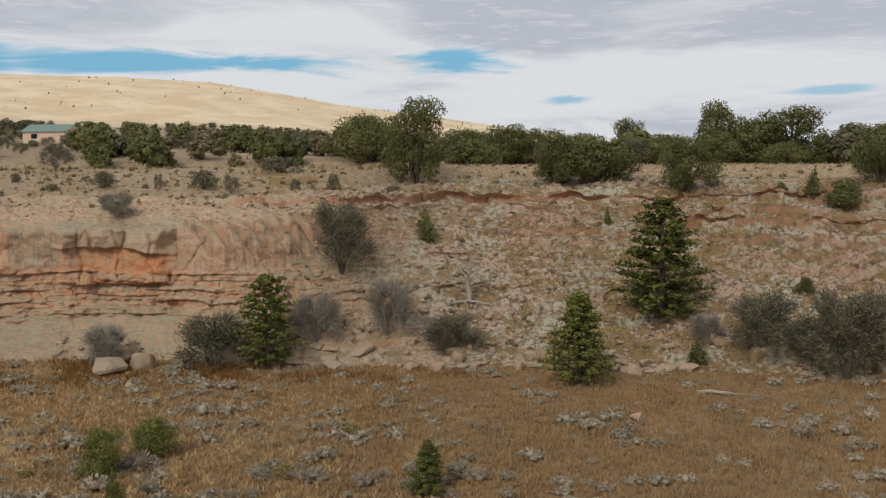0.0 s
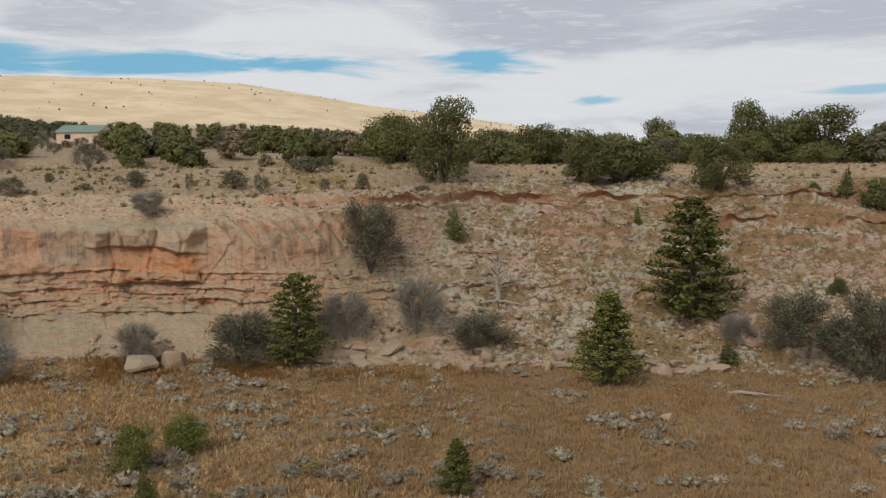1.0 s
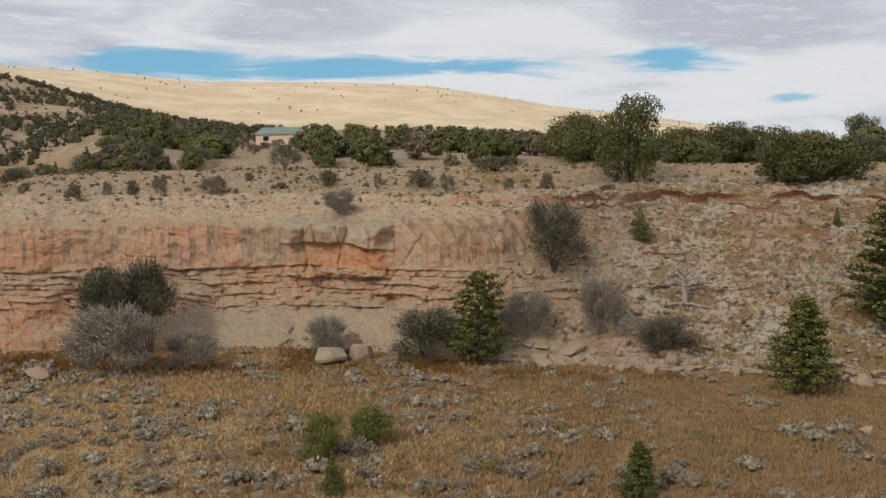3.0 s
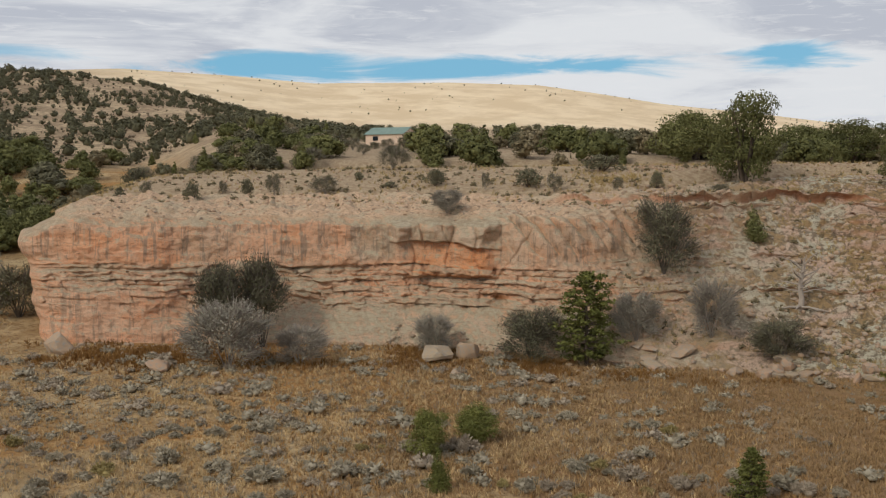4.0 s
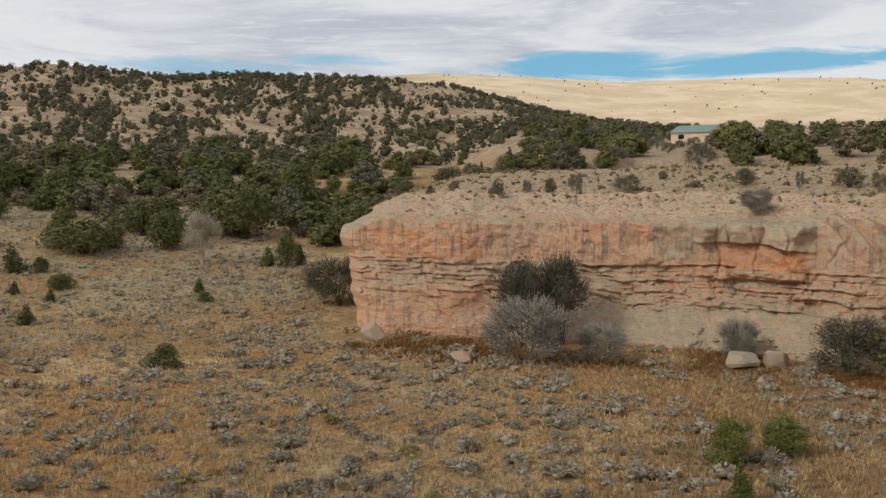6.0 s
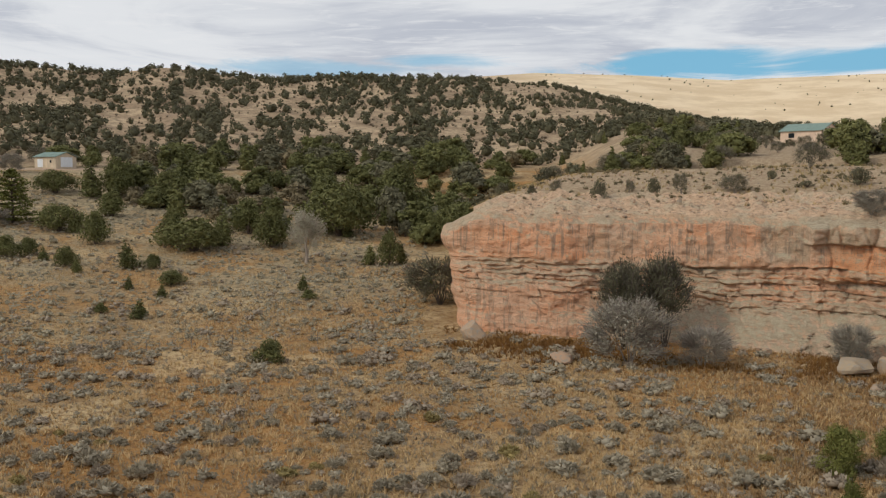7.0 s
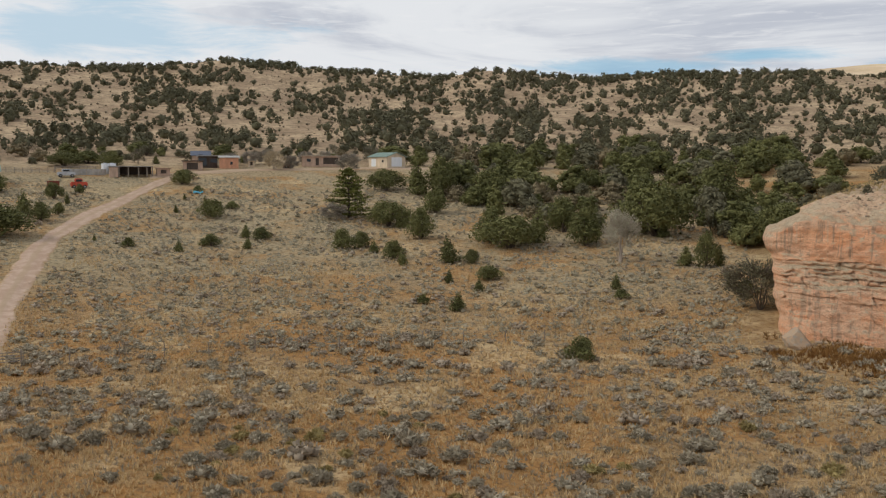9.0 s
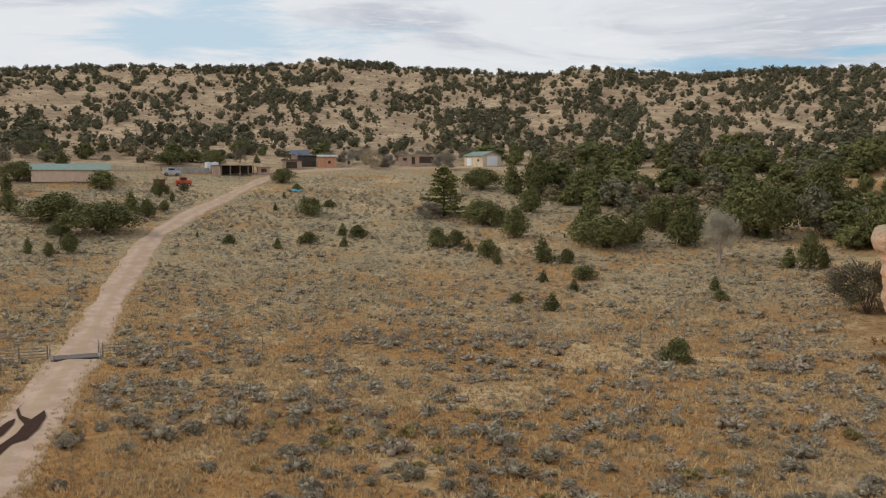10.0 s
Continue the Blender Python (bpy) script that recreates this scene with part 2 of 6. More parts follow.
M_ROAD, n = surface("dirt_road", 0.95, 0.1)
pw = n.add("NewGeometry").outputs["Position"]
dirt = n.mix(n.span(n.noise(pw, 0.5, 5, 0.65), 0.36, 0.64), (0.41, 0.285, 0.205, 1), (0.51, 0.375, 0.285, 1))
dirt = n.mix(n.math("MULTIPLY", n.span(n.noise(pw, 4.0, 5, 0.7), 0.48, 0.7), 0.6), dirt, (0.33, 0.225, 0.165, 1))
side_ = n.add("Attribute", attribute_name="across").outputs["Fac"]
worn = n.math("ADD", side_, n.math("MULTIPLY", n.math("SUBTRACT", n.noise(pw, 0.9, 5, 0.7), 0.5), 1.3))
dirt = n.mix(n.span(worn, 0.70, 0.98), dirt, (0.36, 0.25, 0.135, 1))
mid_strip = n.math("MULTIPLY", n.span(n.math("ADD", side_, n.math("MULTIPLY", n.math("SUBTRACT", n.noise(pw, 0.7, 4, 0.7), 0.5), 0.5)), 0.28, 0.10), 0.55)
colour(n, n.mix(mid_strip, dirt, (0.38, 0.28, 0.18, 1)))
bumped(n, n.noise(pw, 2.5, 5, 0.7), 0.5, 0.15)
M_MUD, n = surface("wet_mud", 0.95, 0.05)
colour(n, n.mix(n.noise(n.place, 3.0, 5, 0.7), (0.030, 0.016, 0.011, 1), (0.075, 0.042, 0.030, 1)))


def paint(name, tone, rough_=0.7, metal=0.0, dirt_=0.35, scale=1.2):
    """A painted or plastered surface with stains."""
    m, n = surface(name, rough_, 0.3)
    n.bsdf.inputs["Metallic"].default_value = metal
    dark = tuple(q * (1 - dirt_) for q in tone)
    colour(n, n.mix(n.span(n.noise(n.scaled(n.place, (1, 1, 0.4)), scale, 6, 0.7), 0.35, 0.65), (*dark, 1), (*tone, 1)))
    return m


M_WALL_CREAM = paint("cream_metal_wall", (0.70, 0.57, 0.41), 0.6, dirt_=0.2)
M_WALL_PEACH = paint("peach_metal_wall", (0.76, 0.57, 0.43), 0.6, dirt_=0.15)
M_ROOF_GREEN = paint("green_metal_roof", (0.20, 0.28, 0.235), 0.5, dirt_=0.15)
M_DOOR_WHITE = paint("white_door", (0.80, 0.82, 0.84), 0.5, dirt_=0.08)
M_ADOBE = paint("adobe", (0.60, 0.425, 0.32), 0.95, dirt_=0.25)
M_TAN_ROOF = paint("tan_roofing", (0.62, 0.51, 0.40), 0.8, dirt_=0.2)
M_ORANGE = paint("orange_shed_wall", (0.70, 0.36, 0.22), 0.8, dirt_=0.2)
M_TIN = paint("weathered_tin", (0.42, 0.40, 0.37), 0.5)
# dark timber; also fills openings where there is only shade
M_DARKWOOD = paint("dark_timber", (0.10, 0.075, 0.06), 0.9)
M_POST = paint("grey_post_wood", (0.30, 0.25, 0.20), 0.95, scale=6)
M_STEEL = paint("rusty_pipe", (0.28, 0.24, 0.21), 0.6, scale=4)
M_RED = paint("bright_red_paint", (0.60, 0.09, 0.05), 0.5, dirt_=0.25)
M_RUST = paint("rusty_red_tank", (0.22, 0.055, 0.035), 0.8)
M_BLUE = paint("blue_tarp", (0.10, 0.38, 0.46), 0.6, dirt_=0.2)
M_BLUE_ROOF = paint("dark_blue_roof", (0.10, 0.12, 0.17), 0.5, dirt_=0.2)
M_STRAW_LEAF = leafy("straw_leaf", (0.38, 0.300, 0.180), (0.62, 0.510, 0.330), False, 0.3)
M_GREY_CAR = paint("pale_grey_paint", (0.55, 0.57, 0.60), 0.35, dirt_=0.15)
M_GLASS, n = surface("dark_glass", 0.1, 0.5)
n.bsdf.inputs["Base Color"].default_value = (0.02, 0.025, 0.03, 1)
M_RUBBER, n = surface("rubber", 0.9, 0.2)
n.bsdf.inputs["Base Color"].default_value = (0.02, 0.02, 0.02, 1)

M_WEED = leafy("rust_brown_weed", (0.137, 0.059, 0.018), (0.347, 0.187, 0.059), True, 0.45)
M_MESA_GRASS = leafy("mesa_grass", (0.315, 0.217, 0.092), (0.546, 0.414, 0.193), True, 0.45)
M_TAWNY = leafy("tawny_brush", (0.110, 0.090, 0.050), (0.270, 0.215, 0.125))

M_BROWN_GRASS = leafy("brown_grass", (0.195, 0.120, 0.058), (0.58, 0.392, 0.200), True, 0.55)
# ---- the lie of the land, as distance and height round the hovering camera ----
def ease(a, b, x):
    s = np.clip((np.asarray(x, float) - a) / (b - a), 0, 1)
    return s * s * (3 - 2 * s)


def hash2(i, j, seed=0):
    h = np.sin(i * 127.1 + j * 311.7 + seed * 74.7) * 43758.5453
    return h - np.floor(h)


def grain(x, y, seed=0):
    """Smooth value noise, -1 to 1."""
    x, y = np.asarray(x, float), np.asarray(y, float)
    i, j = np.floor(x), np.floor(y)
    u, v = x - i, y - j
    u, v = u * u * (3 - 2 * u), v * v * (3 - 2 * v)
    a, b = hash2(i, j, seed), hash2(i + 1, j, seed)
    c, d = hash2(i, j + 1, seed), hash2(i + 1, j + 1, seed)
    return 2 * (a + (b - a) * u + (c - a) * v + (a - b - c + d) * u * v) - 1


def rough(x, y, octaves=4, seed=0):
    out, amp, tot = 0.0, 1.0, 0.0
    for k in range(octaves):
        out, tot = out + amp * grain(x * 2 ** k + 17.3 * k, y * 2 ** k - 9.1 * k, seed + k), tot + amp
        amp *= 0.5
    return out / tot


def foot(az):
    """Distance of the cliff's foot by heading (degrees to the left of +y)."""
    return np.interp(az, [-40, -20, -6, 0, 6, 12, 16, 20, 30, 36, 39, 42], [96, 93, 92, 92, 93, 96, 99, 101, 104, 105, 107, 110])


CLIFF_O = [0, 0.7, 1.2, 1.5, 1.9, 2.2, 2.6, 3.4, 5.4, 12, 20]
CLIFF_Z = [0.3, 2.3, 4.2, 5.8, 7.4, 9.2, 12.8, 13.7, 14.2, 15.0, 16.1]
SLOPE_O = [0, 8, 16, 24, 28, 30, 36, 46]
SLOPE_Z = [0.5, 3.4, 8.0, 12.6, 15.0, 16.2, 17.2, 18.6]
CREST_AZ = [-40, -15, 0, 10, 20, 30, 34, 36.5, 39, 41.5, 44]
CREST_EL = [0.55, 0.55, 0.5, 0.42, 0.35, 0.2, 0.0, -0.6, -1.6, -2.8, -3.2]


def cliffness(az):
    return ease(-4, 13, az)


FACE_V = [0, .03, .14, .26, .36, .46, .57, .73, .81, .88, .94, 1]
SLOPE_V = [0, .03, .2, .4, .62, .76, .86, .93, 1]


def profile(v, c):
    """Offset from the foot and height along the rock, from foot (0) to top (1), for a slope (c = 0) or a wall (c = 1)."""
    off = (1 - c) * np.interp(v, SLOPE_V, [-1.5] + SLOPE_O) + c * np.interp(v, FACE_V, [-1.5] + CLIFF_O)
    high = (1 - c) * np.interp(v, SLOPE_V, [-0.8] + SLOPE_Z) + c * np.interp(v, FACE_V, [-0.8] + CLIFF_Z)
    return off, high


O_TABLE = np.linspace(-2, 48, 501)
LOW_TABLE = np.stack([np.interp(O_TABLE, *profile(np.linspace(0, 1, 400), k / 40)) for k in range(41)])


def rock_low(c, o):
    """Height of the rock by offset from its foot."""
    ci, oi = np.clip(c * 40, 0, 39.999), np.clip((o + 2) * 10, 0, 499.999)
    i, j = np.floor(ci).astype(int), np.floor(oi).astype(int)
    u, v = ci - i, oi - j
    a = LOW_TABLE[i, j] * (1 - v) + LOW_TABLE[i, j + 1] * v
    b = LOW_TABLE[i + 1, j] * (1 - v) + LOW_TABLE[i + 1, j + 1] * v
    return a * (1 - u) + b * u


def mesa_z(az, d):
    """Height of the mesa's top and slope."""
    o = d - foot(az)
    c = cliffness(az)
    low = rock_low(c, o)
    crest = EYE_Z + 148 * np.tan(np.radians(np.interp(az, CREST_AZ, CREST_EL)))
    top = low + (crest - low) * ease(14, 46, o)
    z = np.where(o < 20, np.minimum(low, top + 9 * (o < 6)), top)
    line = EYE_Z + d * np.tan(np.radians(np.interp(az, CREST_AZ, CREST_EL)))
    return np.where(az > 31, np.minimum(z, line), z)


def valley_z(az, d):
    z = np.interp(d, [0, 60, 90, 110, 130, 160, 200, 240, 275], [0, 0, 0.2, 0.9, 2.6, 6.0, 11.6, 18.4, 21.6])
    return z + 0.35 * rough(az * 0.35, d * 0.05, 3, 5) * np.clip(d / 60, 0, 1)


RIDGE_AZ = [-60, -12, -8, 0, 8, 14, 19, 22.7, 27, 30, 35, 40, 46, 52, 57, 60, 66, 72, 77, 82, 89, 100, 140]
RIDGE_EL = [-0.6, -0.4, 0.2, 0.8, 2.3, 2.5, 2.5, 2.45, 2.9, 3.55, 4.9, 5.35, 5.5, 5.3, 5.85, 5.45, 5.8, 6.3, 5.7, 5.75, 5.3, 4.5, 0.0]
TAN_AZ = [-60, -20, -9, -5.4, 0.5, 6, 9.8, 13, 18, 24, 25.6, 30.5, 36.3, 42, 60]
TAN_EL = [-0.5, 0.0, 1.7, 2.28, 3.15, 3.8, 4.45, 4.92, 5.1, 5.05, 5.0, 5.35, 5.55, 5.2, 4.0]


def land_z(az, d):
    """Height of the ground sheet."""
    az, d = np.asarray(az, float), np.asarray(d, float)
    wide = np.abs(az)
    inside = ease(39.8, 39.4, az) * ease(-75, -60, az)
    o = d - foot(az)
    near = valley_z(az, d)
    m = mesa_z(az, d) - 0.6 * ease(24, 17, o) - 2.6 * ease(46 - 26 * cliffness(az), 38 - 26 * cliffness(az), o)
    inside = inside * (1 - ease(31, 36, az) * ease(150, 175, d))
    near = near + (np.maximum(m, near) - near) * inside * ease(1.5, 3.0, o)
    west = ease(28, 36, az)
    start = 155 + 95 * west
    rim_el = np.interp(az, RIDGE_AZ, RIDGE_EL)
    rim = EYE_Z + 560 * np.tan(np.radians(rim_el))
    g = np.clip((d - start) / (560 - start), 0, 1)
    crest_el = np.interp(az, CREST_AZ, CREST_EL)
    hill = 19.6 + (rim - 19.6) * (0.45 * g + 0.55 * g ** 1.4)
    back_el = crest_el + (rim_el - crest_el) * g ** 0.3
    tableland = EYE_Z + d * np.tan(np.radians(back_el))
    lift = tableland + (hill - tableland) * west
    lift = lift + 3.0 * rough(az * 0.22, d * 0.012, 3, 9) * ease(0.05, 0.3, g) * ease(1.0, 0.75, g) * ease(14, 30, az)
    z = np.where(d > start, lift, near)
    back = rim + (EYE_Z + 1000 * np.tan(np.radians(np.interp(az, TAN_AZ, TAN_EL))) - rim) * ease(620, 1000, d)
    drop = rim - 10 * ease(570, 760, d)
    z = np.where(d > 560, np.where(d < 760, np.maximum(drop, back), np.maximum(back, rim - 10)), z)
    z = np.where(d > 1000, np.maximum(EYE_Z + 1000 * np.tan(np.radians(np.interp(az, TAN_AZ, TAN_EL))), rim - 10) - 22 * ease(1000, 1500, d), z)
    flat = ease(100, 135, wide)
    return z * (1 - flat) + valley_z(az, np.minimum(d, 130)) * flat


def polar(az, d):
    a = np.radians(az)
    return -np.sin(a) * d, np.cos(a) * d


def ground_at(x, y):
    """Height of the ground under a place."""
    return float(land_z(np.degrees(np.arctan2(-x, y)), np.hypot(x, y)))
def grid_mesh(name, pts, wrap=False):
    """A mesh from a grid of points, rows by columns by 3."""
    n, m = pts.shape[:2]
    me = bpy.data.meshes.new(name)
    idx = np.arange(n * m).reshape(n, m)
    a, b, c, d = idx[:-1, :-1], idx[:-1, 1:], idx[1:, 1:], idx[1:, :-1]
    quads = np.stack([a, b, c, d], -1).reshape(-1, 4)
    if wrap:
        quads = np.concatenate([quads, np.stack([idx[:-1, -1], idx[:-1, 0], idx[1:, 0], idx[1:, -1]], -1)])
    fill(me, pts.reshape(-1, 3), quads)
    me.polygons.foreach_set("use_smooth", np.ones(len(me.polygons), bool))
    return me


def fill(me, verts, faces):
    """Write vertices and equal-sized faces into a mesh."""
    verts, faces = np.asarray(verts, np.float32), np.asarray(faces, np.int32)
    k = faces.shape[1]
    me.vertices.add(len(verts))
    me.vertices.foreach_set("co", verts.ravel())
    me.loops.add(faces.size)
    me.loops.foreach_set("vertex_index", faces.ravel())
    me.polygons.add(len(faces))
    me.polygons.foreach_set("loop_start", np.arange(0, faces.size, k, dtype=np.int32))
    me.update(calc_edges=True)
    return me


def spread(me, name, values):
    me.attributes.new(name, "FLOAT", "POINT").data.foreach_set("value", np.asarray(values, np.float32).ravel())


# ground sheet: fine in front of the camera, coarse behind
az_front = np.concatenate([np.linspace(-31, 38.8, 210), np.linspace(39.0, 40.6, 17), np.linspace(40.8, 93, 175)])
az_all = np.concatenate([az_front, np.linspace(97, 325, 58)])
d_all = np.concatenate([np.array([0.0]), np.linspace(2, 45, 10), np.arange(46, 170, 1.0), np.arange(170, 300, 2.5), np.arange(300, 760, 7), np.arange(760, 1500, 14), np.array([1700, 2100, 2800, 4000])])
AZ, DD = np.meshgrid(az_all, d_all)
AZS = np.where(AZ > 180, AZ - 360, AZ)
ZZ = land_z(AZS, DD)
XX, YY = polar(AZ, DD)
ZZ = ZZ + 0.10 * rough(XX * 0.5, YY * 0.5, 3, 21) * (DD < 300)
me = grid_mesh("ground", np.stack([XX, YY, ZZ], -1), wrap=True)
o_all = DD - foot(AZS)
on_mesa = ease(39.8, 39.4, AZS) * ease(-75, -60, AZS) * (o_all > 1.5) * (1 - ease(31, 36, AZS) * ease(150, 175, DD))
spread(me, "plateau", on_mesa * ease(330, 200, DD))
spread(me, "hillside", ease(235, 270, DD) * (1 - on_mesa) + on_mesa * ease(150, 260, DD))
spread(me, "brown", ease(30, 8, AZS) * ease(-80, -60, AZS))
spread(me, "sagey", ease(95, 150, DD) * ease(40, 46, AZS))
# the far hill whose sunlit brightness sits in its colour
spread(me, "straw", ease(640, 740, DD) * ease(42, 34, AZS))
ground = tagged(new("ground", me), "dry grass valley floor rising to brushy hills", "ground", kind="structure")
ground.data.materials.append(M_GROUND)

# ---- the sandstone cliff and the rocky slope that carries it on ----
AZ_STEP = 0.062
az_c = np.arange(-34, 42.6, AZ_STEP)
rows = 270
AZC, V = np.meshgrid(az_c, np.linspace(0, 1, rows))
c = cliffness(AZC)
so = np.interp(V, SLOPE_V, [-1.5] + SLOPE_O)
OFF, Z = profile(V, c)
S = AZC * 1.83                         # metres along the foot
line_s = S[:1]
S2 = S - 0.8 * OFF                     # runs on where the wall bends away


def along(seed, freq, octaves=3):
    return rough(line_s * freq, line_s * 0 + seed * 3.7, octaves, seed)


# the wall has three storeys: a plain massive bed on top, thin ledges in the middle, a plain slab or wall below
zw = Z + 0.60 * rough(S * 0.05, S * 0 + 1, 2, 110) + 0.42 * rough(S * 0.30, Z * 0.35, 4, 111)
nose_side = ease(32.0, 34.5, AZC)
ledge_low = 4.3 + 1.6 * nose_side
ledges = ease(ledge_low - 0.5, ledge_low + 0.2, zw) * ease(8.75, 8.35, zw)
BEDS = np.array([-2, 3.0, 4.5, 5.15, 5.75, 6.25, 6.9, 7.3, 7.75, 8.45, 14, 30])
WIDE = np.array([9.0, 7.0, 4.6, 3.2, 5.2, 2.4, 4.2, 2.8, 3.4, 11.0, 6.0, 6.0])
PROUD = np.array([.10, .14, .24, .20, .30, .22, .30, .24, .26, .14, .2, .2])
STEP = np.array([0.0, 0.08, 0.16, 0.04, 0.20, 0.02, 0.12, -0.04, -0.06, 0.06, 0.0, 0.0])
bedn = np.clip(np.searchsorted(BEDS, zw.ravel()).reshape(Z.shape) - 1, 0, len(WIDE) - 1)
run = (S2 + 60 + 13.7 * hash2(bedn, bedn * 0, 7) + 1.1 * rough(S * 0.5, Z * 0.6, 3, 112)) / WIDE[bedn]
blk = np.floor(run)
to_side = np.minimum(run - blk, blk + 1 - run) * WIDE[bedn]
to_low = zw - BEDS[bedn]
to_top = BEDS[np.minimum(bedn + 1, len(BEDS) - 1)] - zw
proud = (hash2(blk, bedn, 9) - 0.5) * 2 * PROUD[bedn] + STEP[bedn] * ledges + 0.34 * ledges * rough(S2 * 0.45, bedn * 5.3, 4, 118)
# rounded lips, and a dark gap under some of them
lip_ = np.exp(-(to_top / 0.10) ** 2)
gap_on = np.clip(-0.08 + 2.0 * rough(S2 * 0.42, bedn * 7.0, 3, 117), 0, 1)
gap = ledges * gap_on * 0.28 * np.exp(-(to_low / 0.08) ** 2)
open_side = (hash2(blk, bedn, 13) > 0.62) * (0.10 + 0.18 * ledges)
joint = open_side * np.exp(-(to_side / 0.09) ** 2) + gap + 0.12 * ledges * lip_
# the overhang under the massive bed
under_z = 8.35 + 0.35 * along(131, 0.06, 2) + 0.12 * along(132, 0.5)
under_on = ease(20.0, 23.0, AZC) * np.clip(0.35 + 1.4 * along(133, 0.20), 0.0, 1.0)
joint += 0.45 * under_on * np.exp(-((Z - under_z + 0.12) / 0.13) ** 2)
# pits and hollows strung along the beds at the nose
pits = np.clip(rough(S2 * 0.9, Z * 1.6, 3, 135) - 0.18, 0, 1) * ease(31, 35, AZC) * ease(6.6, 7.6, Z) * ease(10.6, 9.0, Z)
# the jutting block with its cracked cap, and the leaning slab beside it
azw = AZC + 0.30 * rough(Z * 0.7, S * 0.25, 3, 121)
zc = Z + 0.35 * rough(S * 0.55, Z * 0.2, 3, 122)
block = ease(21.35, 21.05, azw) * ease(15.0, 16.2, azw) * ease(7.3, 7.7, zc) * ease(13.4, 12.8, Z)
cap = ease(21.5, 21.1, azw) * ease(15.0, 15.7, azw) * ease(10.85, 11.05, zc + 0.5 * ease(17.5, 16.0, AZC)) * ease(13.3, 12.6, Z)
lumps_ = np.abs(np.sin((AZC - 15.6 + 0.25 * np.sin(Z)) * 1.45))
joint += 0.5 * cap * sum(np.exp(-((AZC - a_ - 0.1 * np.sin(Z * 2 + a_)) / 0.09) ** 2) for a_ in (19.7, 17.9))
joint += 0.30 * block * sum(np.exp(-((AZC - a_ - 0.05 * (Z - 8) - 0.12 * np.sin(1.7 * Z + a_)) / 0.08) ** 2) for a_ in (20.1, 18.1, 16.4))
slab_cut = np.exp(-((AZC - 14.6 + 0.42 * (Z - 9)) / 0.10) ** 2) * ease(5.5, 6.5, Z) * ease(12.5, 11.5, Z)
# rounded fins that lean to one side, past the block
fins_on = ease(15.2, 14.2, AZC) * ease(5.5, 8.0, AZC) * ease(9.6, 10.6, Z) * ease(14.4, 13.2, Z)
fin_s = (S2 - 0.75 * (Z - 11) + 0.7 * rough(S * 0.25, Z * 0.3, 2, 137)) / 2.5
fins = np.abs(np.sin(np.pi * fin_s)) ** 0.6 - 0.55
big = rough(S2 * 0.13, Z * 0.16, 3, 90)
mid = rough(S2 * 0.45, Z * 0.55, 3, 91)
small = rough(S2 * 1.5, Z * 1.9, 3, 92)
curtain = rough(S2 * 1.0, Z * 0.10, 3, 93)
massive = ease(8.5, 9.2, zw)
face_on = c * ease(14.7, 13.7, Z) * ease(-0.2, 0.6, Z)
bulge = ease(5.0, 0.4, Z) * ease(35, 30, AZC) * (1.5 + 0.8 * grain(S * 0.09, S * 0, 33))
hollow = np.exp(-((AZC - 15.2) / 0.5) ** 2 - ((Z - 5.2) / 0.8) ** 2)
out = face_on * (0.75 * big + 0.40 * mid + (0.16 + 0.26 * ledges) * small + 0.20 * curtain * massive + 0.18 * curtain * nose_side * ease(7.0, 6.0, Z) + 0.85 * proud - joint - 0.5 * pits
                 + 1.05 * block + cap * (0.45 + 0.55 * lumps_ + 0.3 * mid) - 0.25 * slab_cut + 0.55 * fins * fins_on + bulge - 0.9 * hollow)
top_look = ease(13.2, 13.9, Z + 0.5 * rough(S * 0.4, S * 0 + 6, 3, 141))
pale_look = np.clip(0.30 + 0.9 * rough(S * 0.10, Z * 0.25, 3, 142) + 0.85 * ease(4.9, 3.9, zw) * (1 - nose_side) + 0.75 * ease(24.2, 23.2, AZC) * massive * (1 - block) + 0.55 * ledges * (bedn % 2 == 0) + 1.2 * cap - 0.6 * nose_side, 0, 1) * c
fresh_look = np.clip(0.8 * block * (1 - cap) * ease(20.9, 20.0, AZC + 0.2) + 1.2 * hollow + 0.55 * gap_on * ledges * ease(0.35, 0.10, to_low) + 0.5 * ease(9.6, 9.0, Z) * massive * ease(22, 24, AZC) + 0.45 * ease(12.5, 11.6, Z) * ease(10.2, 11, Z) * ease(24, 27, AZC) * np.clip(rough(S * 0.2, S * 0, 2, 143) + 0.4, 0, 1) + 0.45 * fins_on * (fins < -0.1), 0, 1) * c
flute_look = c * (massive * (1 - cap) * ease(14.2, 13.4, Z) + 0.8 * nose_side * ease(7.2, 6.4, Z))
OFF = OFF - out
Z0 = Z.copy()
Z = Z + c * ease(10.5, 12.5, Z0) * ease(16, 13.5, Z0) * 0.45 * rough(S * 0.28, S * 0 + 4, 3, 103) + 0.5 * fins * fins_on
Z = Z + c * ease(13.5, 14.3, Z0) * (0.40 * rough(S * 0.22, OFF * 0.3, 4, 66) + 0.85 * np.abs(rough(S * 0.5, OFF * 0.6, 3, 72)) + 0.26 * rough(S * 1.1, OFF * 1.1, 3, 67) - 0.7 * np.abs(grain(S * 0.35, OFF * 0.08, 69)) * ease(16, 14, Z0))
